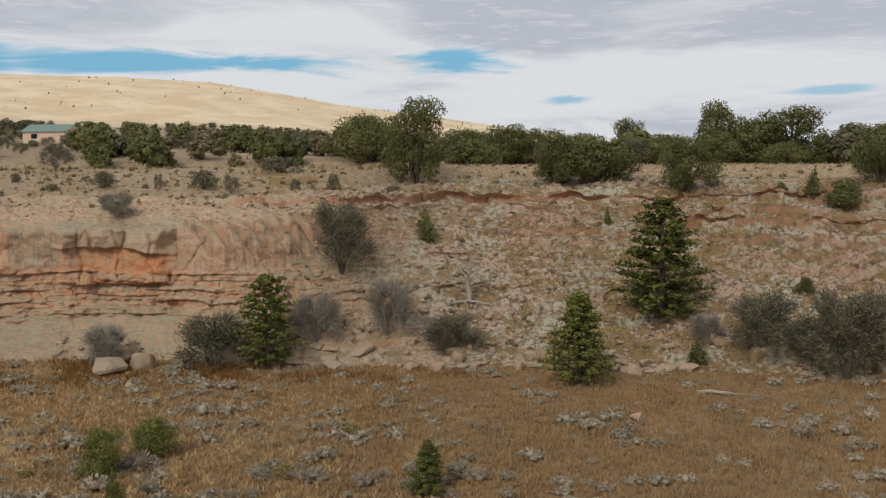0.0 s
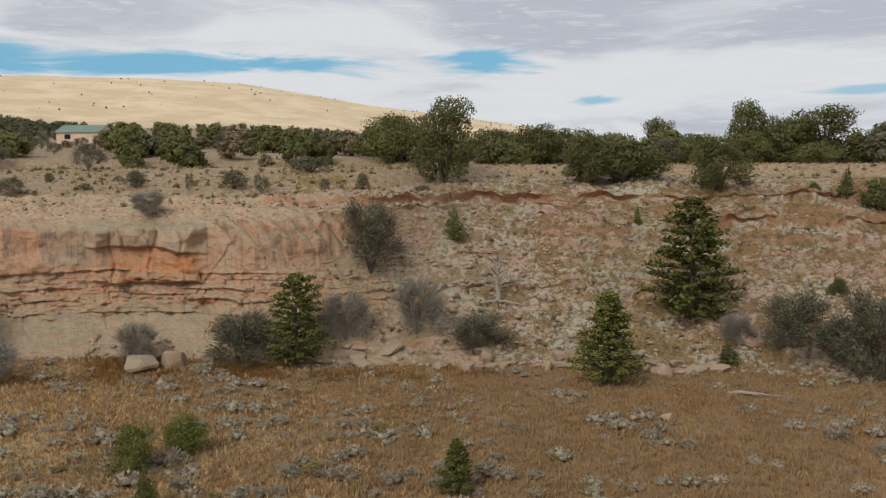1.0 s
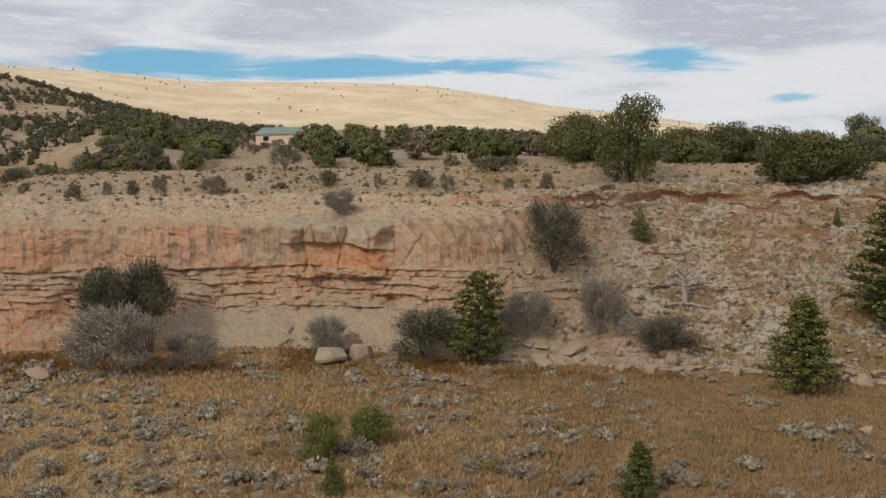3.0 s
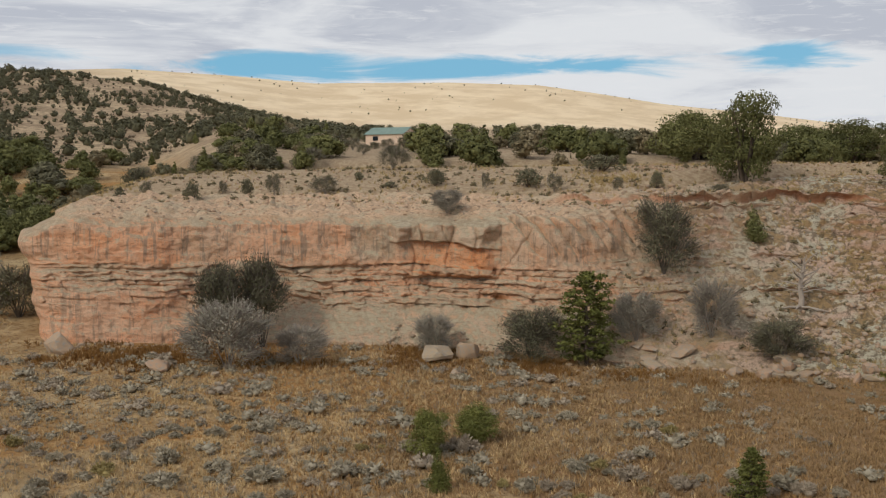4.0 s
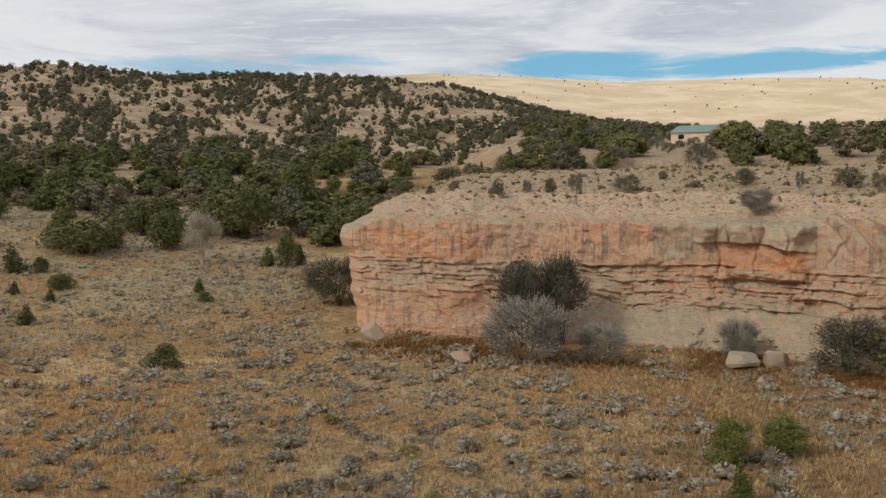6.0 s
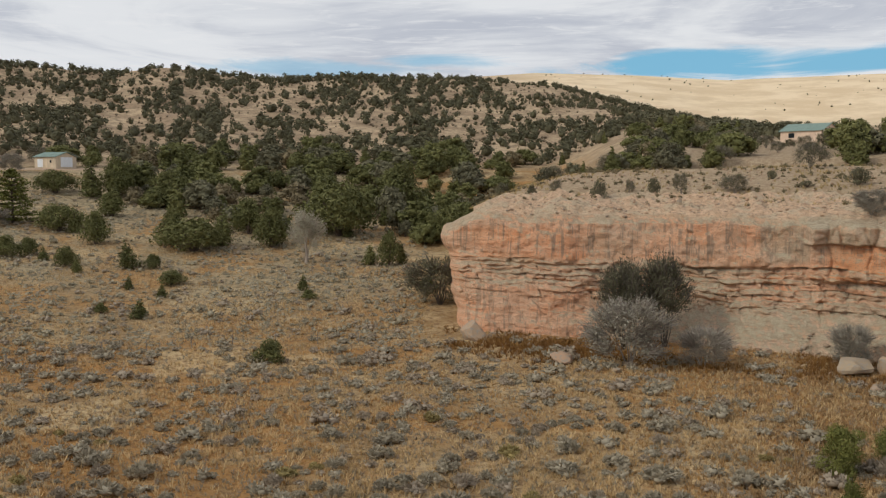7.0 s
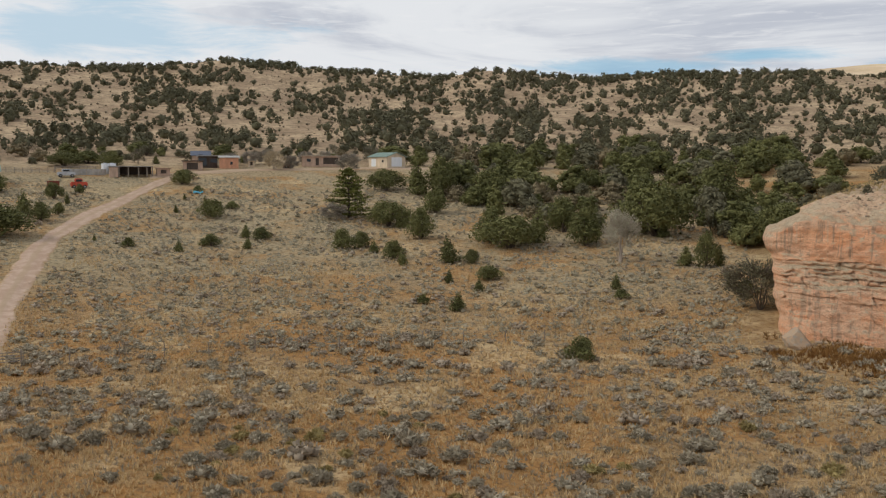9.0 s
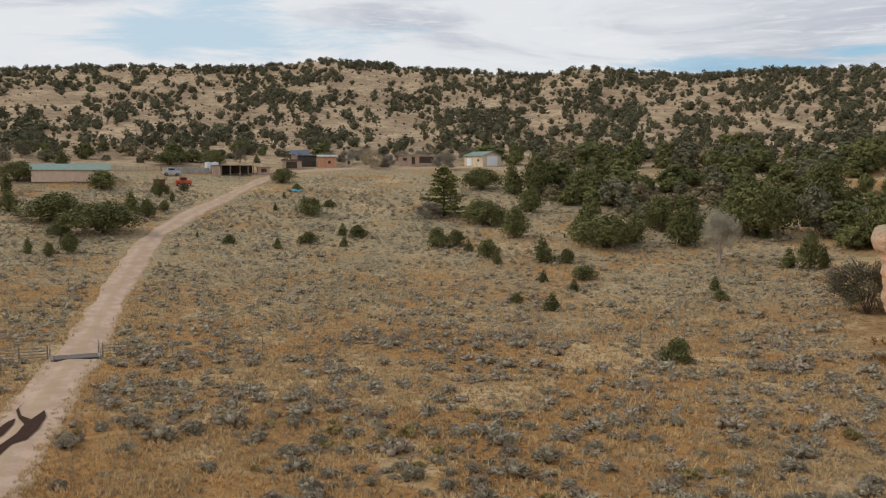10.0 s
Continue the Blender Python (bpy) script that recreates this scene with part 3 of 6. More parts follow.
# rocky slope: broken benches, some bare slab, some rubble
warp = 1.1 * rough(S * 0.06, so * 0.05, 3, 61) + 0.25 * rough(S * 0.5, so * 0.3, 3, 65)
bed_t = 1.3
q = (Z0 + warp + 0.22 * hash2(np.floor((S + 0.5 * rough(S * 0.4, so * 0.4, 2, 113)) / 2.3), np.floor(Z0 / 1.4), 21)) / bed_t
f_ = q - np.floor(q)
step = (np.floor(q) + ease(0.38, 0.62, f_)) * bed_t - warp - Z0
bare = np.clip(0.6 + 1.5 * rough(S * 0.07, so * 0.09, 3, 64), 0, 1)
slopy = (1 - c) * ease(0.4, 1.5, Z0) * ease(17.6, 16.6, Z0)
Z = Z + slopy * (1.4 * step * bare + 0.6 * rough(S * 0.16, so * 0.16, 3, 62) + 0.5 * rough(S * 0.6, so * 0.7, 3, 63) + 0.30 * rough(S * 1.9, so * 1.9, 2, 68))
OFF = OFF + slopy * bare * 0.45 * np.exp(-((f_ - 0.45) / 0.07) ** 2)
# two strong red beds under the mesa top
red = np.zeros_like(Z)
for zb, tall, depth, a0, a1, seed in ((15.3, 1.2, 0.95, -34, 12, 51), (14.2, 0.6, 0.4, -34, 4, 54), (9.4, 0.6, 0.35, -3, 9, 55), (6.3, 0.6, 0.35, -6, 7, 56), (12.5, 1.2, 0.9, -34, -8, 52), (13.5, 0.5, 0.4, -34, -2, 53)):
    zk = zb + 0.25 * along(seed, 0.05, 2) + 0.06 * np.floor(3 * along(seed + 9, 0.3, 2)) / 1.5 + 0.10 * along(seed + 11, 0.8, 2)
    on = ease(a0 - 1, a0 + 1, AZC[:1]) * ease(a1 + 2, a1 - 1, AZC[:1]) * np.clip((0.85 if tall > 1 else 0.5) + 1.2 * along(seed + 5, 0.22), 0.0, 1.0)
    lip = (Z0 - zk) / tall
    Z = Z + on * tall * 0.55 * (ease(-0.15, 0.0, lip) - ease(-0.6, 0.9, lip))
    OFF = OFF + on * depth * np.exp(-((lip + 0.10) / 0.09) ** 2) - on * 0.45 * np.exp(-((lip - 0.15) / 0.2) ** 2)
    # the red band below each tall lip also holds the shadow there
    red = np.maximum(red, (tall > 1) * on * 0.75 * np.exp(-((lip + 0.08) / 0.06) ** 2))
# the nose leans out over its foot, and the wall turns back behind it
lean = 41.75 - 1.15 * np.clip(1 - Z / 11.5, 0, 1) ** 0.7 + 0.30 * rough(Z * 0.7, Z * 0, 3, 71)
lean = lean - 1.9 * ease(10.8, 13.6, Z)
round_off = np.clip((AZC - lean + 0.7) / 0.7, 0, 1)
past = np.maximum(AZC - lean, 0)
OFF = OFF + 2.6 * round_off ** 2.2 + 24 * past
AZM = AZC - 1.2 * past
D = foot(AZC) + OFF
line_z = EYE_Z + D * np.tan(np.radians(np.interp(AZC, CREST_AZ, CREST_EL)))
Z = np.where((OFF > 3.2) & (AZC > 31), np.minimum(Z, line_z + 0.25 * rough(S * 0.5, OFF * 0.4, 3, 77)), Z) - 1.5 * ease(0.96, 1.0, V)
CX, CY = polar(AZM, D)
me = grid_mesh("cliff", np.stack([CX, CY, Z], -1)[:, ::-1])
spread(me, "slabby", (1 - c)[:, ::-1])
for look_name, look_value in (("red_shade", red), ("pale", pale_look), ("fresh", fresh_look), ("flute", flute_look), ("brow", top_look * c)):
    spread(me, look_name, look_value[:, ::-1])
cliff = tagged(new("cliff", me), "banded salmon and grey sandstone cliff with rubble slope", "cliff", kind="structure")
cliff.data.materials.append(M_ROCK)
# ---- builders for plants ----
rng = np.random.default_rng(7)


def quads_at(centres, normals, size, stretch=1.0):
    """Small leaf sprays, one quad each: centres and normals n by 3, sizes n."""
    n = len(centres)
    normals = normals / (np.linalg.norm(normals, axis=1, keepdims=True) + 1e-9)
    side = np.cross(normals, rng.normal(size=(n, 3)))
    side /= np.linalg.norm(side, axis=1, keepdims=True) + 1e-9
    other = np.cross(normals, side)
    s = (np.asarray(size) * np.ones(n))[:, None] * 0.5
    k = rng.uniform(0.6, 1.2, (n, 4, 1))
    p = np.stack([centres - side * s * stretch, centres - other * s, centres + side * s * stretch, centres + other * s], 1)
    p = centres[:, None] + (p - centres[:, None]) * k
    return p.reshape(-1, 3), np.arange(4 * n).reshape(n, 4)


def join(*pieces):
    vs, fs, at = [], [], 0
    for v_, f_ in pieces:
        vs.append(v_)
        fs.append(f_ + at)
        at += len(v_)
    return np.concatenate(vs), np.concatenate(fs)


def tube(points, radii, sides=6):
    """A tapered limb along points, as quads."""
    points = [Vector(p) for p in points]
    vs, fs = [], []
    for i, (p, r) in enumerate(zip(points, radii)):
        d = (points[min(i + 1, len(points) - 1)] - points[max(i - 1, 0)]).normalized()
        a = d.orthogonal().normalized()
        b = d.cross(a)
        for k in range(sides):
            t = 2 * math.pi * k / sides
            vs.append(p + (a * math.cos(t) + b * math.sin(t)) * r)
    for i in range(len(points) - 1):
        for k in range(sides):
            fs.append((i * sides + k, i * sides + (k + 1) % sides, (i + 1) * sides + (k + 1) % sides, (i + 1) * sides + k))
    return np.array([tuple(q) for q in vs]), np.array(fs)


def mesh_of(name, geo, material, smooth=False):
    me = bpy.data.meshes.new(name)
    fill(me, *geo)
    me.materials.append(material)
    if smooth:
        me.polygons.foreach_set("use_smooth", np.ones(len(me.polygons), bool))
    return me


def plant(name, parts, label, category):
    """A plant thing: an Empty at its base with its part meshes."""
    top = tagged(new(name), label, category)
    for pname, me_ in parts:
        o = new(pname, me_)
        o.parent = top
    return top


def ball(n):
    q = rng.normal(size=(n, 3))
    return q / np.linalg.norm(q, axis=1, keepdims=True)


def round_crown(lobes, density, size, squash=0.8, inner=0.25):
    """Leaf sprays over a heap of lobes (x, y, z, radius) in a unit-tall plant."""
    cs, ns = [], []
    for x, y, z, r in lobes:
        n = max(6, int(density * r * r))
        d = ball(n)
        rad = r * (1 - inner * rng.random(n) ** 2) * (1 + 0.28 * np.sin(d[:, 0] * 6 + x * 30) * np.cos(d[:, 2] * 5 + y * 20) + 0.12 * rng.normal(size=n))
        c = np.array([x, y, z]) + d * rad[:, None] * np.array([1, 1, squash])
        keep = c[:, 2] > 0.01
        cs.append(c[keep])
        ns.append((d + 0.55 * rng.normal(size=(n, 3)))[keep])
    cs, ns = np.concatenate(cs), np.concatenate(ns)
    v_, f_ = quads_at(cs, ns, 1.15 * size * rng.uniform(0.6, 1.35, len(cs)), 1.2)
    return v_.reshape(-1, 4, 3)[:, :3].reshape(-1, 3), np.arange(3 * len(f_)).reshape(-1, 3)


def lobes_round(count, wide, low, high, r0, r1):
    out = []
    for i in range(count):
        t = (i + 0.5) / count
        a = i * 2.4 + rng.uniform(-0.5, 0.5)
        z = low + (high - low) * t
        spread_ = wide * (1 - 0.75 * max(0.0, (t - 0.35) / 0.65) ** 1.5) * rng.uniform(0.45, 1.0)
        out.append((math.cos(a) * spread_, math.sin(a) * spread_, z, rng.uniform(r0, r1) * (1.1 - 0.45 * t)))
    out.append((0, 0, (low + high) * 0.5, wide * 0.75))
    return out


def stems(count, reach, height, r, base=0.0, lean=0.5):
    """Trunks or main limbs from one foot."""
    geo = []
    for i in range(count):
        a = i * 2.4 + rng.uniform(-0.6, 0.6)
        k = reach * rng.uniform(0.3, 1.0) if count > 1 else 0.04
        pts = [(0, 0, -0.06)]
        for t in (0.25, 0.55, 1.0):
            pts.append((math.cos(a) * k * t ** 0.8 + rng.normal() * 0.015, math.sin(a) * k * t ** 0.8 + rng.normal() * 0.015, base + height * t))
        geo.append(tube(pts, [r * 1.25, r, r * 0.7, r * 0.25], 6))
    return geo


def juniper_parts(kind, leaf, bark, fine_=1.3):
    """Unit-tall junipers of several shapes; also the upright oak-like mesa trees."""
    if kind == "round":
        lo = lobes_round(15, 0.34, 0.20, 0.82, 0.17, 0.27)
        crown = round_crown(lo, 5200 * fine_, 0.062 / fine_ ** 0.5, 0.85)
        wood = stems(3, 0.22, 0.6, 0.035)
    elif kind == "broad":
        lo = lobes_round(20, 0.62, 0.22, 0.80, 0.19, 0.30)
        crown = round_crown(lo, 3600 * fine_, 0.066 / fine_ ** 0.5, 0.75)
        wood = stems(4, 0.45, 0.6, 0.045)
    elif kind == "upright":
        lo = [(rng.normal() * 0.05, rng.normal() * 0.05, z, 0.24 * (1.12 - z)) for z in np.linspace(0.12, 0.95, 9)] + lobes_round(6, 0.16, 0.1, 0.6, 0.10, 0.16)
        crown = round_crown(lo, 5200 * fine_, 0.062 / fine_ ** 0.5, 1.1)
        wood = stems(1, 0.05, 0.8, 0.04)
    elif kind == "open":
        lo = []
        for i in range(24):
            a, z = i * 2.4 + rng.uniform(-0.5, 0.5), 0.14 + 0.76 * (i + 0.5) / 24
            k = (0.40 - 0.28 * max(0.0, z - 0.45)) * rng.uniform(0.35, 1.1)
            lo.append((math.cos(a) * k, math.sin(a) * k, z, rng.uniform(0.12, 0.22)))
        crown = round_crown(lo, 5000 * fine_, 0.056 / fine_ ** 0.5, 0.7, 0.4)
        wood = stems(5, 0.30, 0.8, 0.028)
    else:                                             # scrubby
        lo = lobes_round(10, 0.5, 0.15, 0.7, 0.14, 0.26)
        crown = round_crown(lo, 3200 * fine_, 0.066 / fine_ ** 0.5, 0.8, 0.5)
        wood = stems(7, 0.5, 0.75, 0.02)
    if fine_ < 0.5:                                   # far off: solid bumpy masses under a thin coat of sprays
        masses = []
        for x, y, z, r in lo:
            v_, f_ = lump(1, r * 1.40, r * 1.15, 0.10)
            masses.append((v_ + (x, y, max(z, 0.12)), f_))
        crown = join(*masses, as_tris(crown))
        wood = wood[:2]
    return [("trunk" if i == 0 else "limb", mesh_of("trunk" if i == 0 else "limb", g_, bark, True)) for i, g_ in enumerate(wood)] + [("crown", mesh_of("crown", crown, leaf))]


def pine_parts(leaf, bark, tiers, thin=1.0, point=0.9, bare=0.1):
    """A unit-tall pine: trunk, whorls of limbs, and tufts of needles along them."""
    limbs, cs, ns = [], [], []
    for k in range(tiers):
        t = k / (tiers - 1)
        z = bare + (0.97 - bare) * t
        length = 0.36 * ((1 - t) ** point * 0.88 + 0.10) * (0.55 + 0.45 * min(1, t * 5 + 0.4))
        arms = 6 if t < 0.75 else 4
        for j in range(arms):
            a = j * 2 * math.pi / arms + k * 1.3 + rng.uniform(-0.35, 0.35)
            ln = length * rng.uniform(0.65, 1.15)
            lift = 0.02 + 0.12 * t + rng.uniform(-0.03, 0.04)
            tip = np.array([math.cos(a) * ln, math.sin(a) * ln, z + lift * ln * 3 - 0.01])
            limbs.append(tube([(0, 0, z), tuple(tip * (0.5, 0.5, 1) + (0, 0, (z - tip[2]) * 0.6)), tuple(tip)], [0.010, 0.007, 0.003], 4))
            for s in np.arange(0.42, 1.05, 0.12):
                n = int(12 * thin * (0.6 + 0.6 * s))
                root = np.array([0, 0, z]) + (tip - (0, 0, z)) * s
                cs.append(root + rng.normal(size=(n, 3)) * (0.024, 0.024, 0.013))
                ns.append(rng.normal(size=(n, 3)) * 0.7 + (0, 0, 0.8))
    n = 40
    cs.append(np.array([0, 0, 0.965]) + rng.normal(size=(n, 3)) * (0.018, 0.018, 0.025))
    ns.append(rng.normal(size=(n, 3)))
    cs, ns = np.concatenate(cs), np.concatenate(ns)
    needles = quads_at(cs, ns, 0.025 * rng.uniform(0.6, 1.3, len(cs)), 1.6)
    trunk = tube([(0, 0, -0.04), (0.004, 0, 0.2), (-0.004, 0.004, 0.6), (0, 0, 0.97)], [0.026, 0.021, 0.013, 0.003], 8)
    return [("trunk", mesh_of("trunk", trunk, bark, True)), *[("limb", mesh_of("limb", g_, bark)) for g_ in limbs], ("crown", mesh_of("crown", needles, leaf))]


def lobes_dome(count, wide, low, r0, r1):
    """Lobes over a rounded, uneven dome that is widest above its middle."""
    out = []
    for i in range(count):
        t = (i + 0.5) / count
        a = i * 2.4 + rng.uniform(-0.7, 0.7)
        z = low + (0.86 - low) * t ** 0.8
        rim = math.sqrt(max(0.05, 1 - ((z - 0.45) / 0.52) ** 2))
        k = wide * rim * rng.uniform(0.35, 1.0)
        out.append((math.cos(a) * k, math.sin(a) * k, z, rng.uniform(r0, r1)))
    return out


def twig_parts(twig, leaf, count, leafy, wide=0.46, low=0.16, droop=0.0):
    """A unit-tall bare or thinly leaved shrub: main stems, and a haze of fine crooked twigs and leaves in uneven lobes."""
    wood = stems(9, wide * 0.75, 0.66, 0.0075)
    lo = lobes_dome(24, wide, low, 0.13, 0.22)
    per = max(4, count // len(lo))
    vs = []
    for x, y, z, r in lo:
        root = np.array([x, y, z]) * (0.6, 0.6, 0.8)
        d = ball(per) * (1.0, 1.0, 0.8) + (x * 0.7, y * 0.7, 0.25)
        end = np.array([x, y, z]) + d * r * rng.uniform(0.5, 1.15, (per, 1))
        end[:, 2] = np.maximum(end[:, 2] - droop * r, 0.02)
        start = root + (end - root) * rng.uniform(0.35, 0.7, (per, 1)) + rng.normal(size=(per, 3)) * 0.015
        side = np.cross(end - start, rng.normal(size=(per, 3)))
        side = side / (np.linalg.norm(side, axis=1, keepdims=True) + 1e-9) * 0.0048
        vs.append(np.stack([start - side, start + side, end + side * 0.5, end - side * 0.5], 1).reshape(-1, 3))
    v_ = np.concatenate(vs)
    fine_ = (v_, np.arange(len(v_)).reshape(-1, 4))
    parts_ = [("stem", mesh_of("stem", g_, twig, True)) for g_ in wood] + [("twig_haze", mesh_of("twig_haze", fine_, twig))]
    if leafy:
        parts_.append(("foliage", mesh_of("foliage", round_crown(lo, leafy * 3.4, 0.026, 0.85, 0.85), leaf)))
    return parts_


def lump(cuts, wide, tall, bumps, seed=0):
    """A bumpy solid core for a clump, as triangles stored as quads with a doubled corner left out."""
    bm = bmesh.new()
    bmesh.ops.create_icosphere(bm, subdivisions=cuts, radius=0.5)
    bm.verts.index_update()
    v_ = np.array([tuple(q.co) for q in bm.verts])
    f_ = np.array([[q.index for q in f.verts] for f in bm.faces])
    bm.free()
    v_ = v_ * (1 + bumps * rng.normal(size=(len(v_), 1)))
    v_ = v_ * (wide, wide, tall)
    return v_, f_


def as_tris(geo):
    """Split quads, so that they can join triangles."""
    v_, f_ = geo
    return (v_, f_) if f_.shape[1] == 3 else (v_, np.concatenate([f_[:, [0, 1, 2]], f_[:, [0, 2, 3]]]))


def sage_geo(n=90, tip=0.05, cuts=2):
    """A unit-wide sage mound: several low heads, each a dense heart under fine upright tips."""
    geo = []
    heads = 5 if n > 100 else 3
    for i in range(heads):
        a = i * 2.4 + rng.uniform(-0.5, 0.5)
        k, r = (0.04, 0.27) if i == 0 else (rng.uniform(0.17, 0.30), rng.uniform(0.15, 0.23))
        c0 = np.array([math.cos(a) * k, math.sin(a) * k, rng.uniform(0.10, 0.24) if i else 0.26])
        core_v, core_f = lump(cuts, 1.25 * r, 1.5 * r, 0.12)
        geo.append((core_v + c0, core_f))
        m = max(6, n // heads)
        d = ball(m)
        d[:, 2] = np.abs(d[:, 2]) * 1.1 - 0.15
        root = c0 + d * r * (0.35, 0.35, 0.4)
        top = c0 + d * r * rng.uniform(0.70, 1.25, (m, 1)) * (1.05, 1.05, 1.35) + (0, 0, 0.07)
        side = np.cross(top - root, rng.normal(size=(m, 3)))
        side = side / (np.linalg.norm(side, axis=1, keepdims=True) + 1e-9) * tip * rng.uniform(0.6, 1.3, (m, 1))
        geo.append((np.stack([root + (top - root) * 0.3, root + (top - root) * 0.7 + side, top], 1).reshape(-1, 3), np.arange(3 * m).reshape(-1, 3)))
        geo.append((np.stack([root + (top - root) * 0.3, top, root + (top - root) * 0.7 - side], 1).reshape(-1, 3), np.arange(3 * m).reshape(-1, 3)))
    return join(*geo)


def dot_tree(wide=0.8, sprays=60):
    """A far tree, unit tall: a small bumpy heart under many loose sprays in two or three uneven lobes."""
    geo = []
    v_, f_ = lump(1, 0.62 * wide, 0.66, 0.14)
    geo.append((v_ + (0, 0, 0.42), f_))
    for i in range(3):
        a, k = i * 2.2 + rng.uniform(-0.4, 0.4), rng.uniform(0.10, 0.24) * wide
        c0 = np.array([math.cos(a) * k, math.sin(a) * k, (0.62, 0.44, 0.36)[i] + rng.uniform(-0.05, 0.05)])
        r = rng.uniform(0.26, 0.38)
        m = sprays // 3
        d = ball(m)
        d[:, 2] = np.where(d[:, 2] < -0.2, -d[:, 2], d[:, 2])
        c_ = c0 + d * r * rng.uniform(0.7, 1.15, (m, 1)) * (wide, wide, 1)
        c_[:, 2] = np.maximum(c_[:, 2], 0.06)
        q_, g_ = quads_at(c_, d + 0.6 * rng.normal(size=(m, 3)), 0.24 * rng.uniform(0.6, 1.3, m), 1.2)
        q_ = q_.reshape(-1, 4, 3)[:, :3].reshape(-1, 3)
        geo.append((q_, np.arange(3 * m).reshape(-1, 3)))
    return join(*geo)


def surface_z(x, y):
    """Height of the ground or rock under a place."""
    az, d = math.degrees(math.atan2(-x, y)), math.hypot(x, y)
    z = float(land_z(az, d))
    if -33.9 < az < 40.0:
        col = int(round((az - az_c[0]) / AZ_STEP))
        col = min(max(col, 0), len(az_c) - 1)
        k = np.where(D[:, col] <= d)[0]
        if len(k) and k[-1] < rows - 4:
            z = max(z, float(Z[k[-1], col]))
    return z


def scatter_mesh(name, geo_list, spots, material):
    """One joined mesh of many small plants: spots are rows of x, y, z, width, height, turn, variety."""
    vs, fs, at = [], [], 0
    spots = np.asarray(spots)
    for k, (gv, gf) in enumerate(geo_list):
        s = spots[spots[:, 6] == k]
        if not len(s):
            continue
        ca, sa = np.cos(s[:, 5])[:, None], np.sin(s[:, 5])[:, None]
        x = (gv[None, :, 0] * ca - gv[None, :, 1] * sa) * s[:, 3:4] + s[:, 0:1]
        y = (gv[None, :, 0] * sa + gv[None, :, 1] * ca) * s[:, 3:4] + s[:, 1:2]
        z = gv[None, :, 2] * s[:, 4:5] + s[:, 2:3]
        vs.append(np.stack([x, y, z], -1).reshape(-1, 3))
        off = at + np.arange(len(s))[:, None, None] * len(gv)
        fs.append((gf[None] + off).reshape(-1, gf.shape[1]))
        at += len(s) * len(gv)
    me_ = bpy.data.meshes.new(name)
    fill(me_, np.concatenate(vs), np.concatenate(fs))
    me_.materials.append(material)
    return me_
# ---- where the single trees, shrubs and boulders stand: x, y, width, height in metres ----
YOUNG_PINES = [
    (11.8, 84.7, 5.4, 8.0), (-0.8, 55.7, 2.1, 3.3), (22.0, 99.1, 9.1, 12.1), (-16.2, 90.6, 5.7, 8.8),
]
FIELD_JUNIPERS = [
    (-20.8, 59.2, 2.5, 3.1), (-18.8, 63.3, 2.9, 2.8), (-17.8, 52.6, 2.1, 2.7), (-72.8, 57.8, 2.4, 2.6), (-100.4, 61.1, 3.1, 2.4), (-114.0, 74.1, 3.0, 2.2),
    (-108.3, 69.1, 2.1, 2.0), (-106.0, 59.4, 1.2, 1.4), (-99.8, 84.8, 2.1, 2.2), (-95.6, 82.1, 1.6, 1.4), (-126.6, 75.1, 4.6, 4.2), (-124.1, 77.9, 2.0, 2.4),
    (-115.6, 68.8, 1.8, 2.0), (-143.7, 69.2, 2.5, 3.1), (-138.8, 69.0, 2.5, 2.3), (-133.5, 69.5, 2.8, 3.2), (-128.6, 68.5, 2.2, 2.5), (-145.2, 66.5, 3.0, 3.7),
]
SLOPE_JUNIPERS = [
    (-2.0, 109.7, 3.4, 4.0), (0.8, 93.7, 4.9, 3.5), (36.6, 99.5, 1.6, 2.0), (23.6, 91.0, 3.2, 2.7), (-21.5, 91.4, 6.0, 4.6), (-80.6, 90.3, 7.3, 5.7),
    (-87.8, 95.9, 2.1, 2.0), (-105.5, 102.8, 3.4, 3.4), (-103.2, 104.3, 2.8, 5.9), (-102.6, 106.3, 2.4, 3.5), (44.7, 110.5, 3.5, 3.8), (42.3, 113.4, 2.7, 3.6),
    (39.3, 115.5, 1.3, 1.6), (19.0, 114.4, 1.4, 3.0),
]
GREY_SHRUBS = [
    (-10.3, 100.5, 7.0, 7.7), (-12.1, 94.2, 4.9, 4.9), (-5.3, 95.9, 5.0, 5.7), (-31.3, 91.3, 4.2, 4.2), (35.4, 85.7, 8.5, 8.1), (29.7, 91.0, 7.8, 5.4),
    (25.2, 94.2, 3.8, 3.2), (33.5, 88.6, 5.6, 5.0), (-46.9, 78.6, 7.8, 6.7), (-51.2, 84.7, 5.1, 9.2), (-48.3, 87.6, 5.0, 9.7), (-41.6, 82.6, 5.9, 3.8),
    (39.0, 87.4, 6.0, 6.5), (-32.6, 99.0, 3.7, 2.7),
]
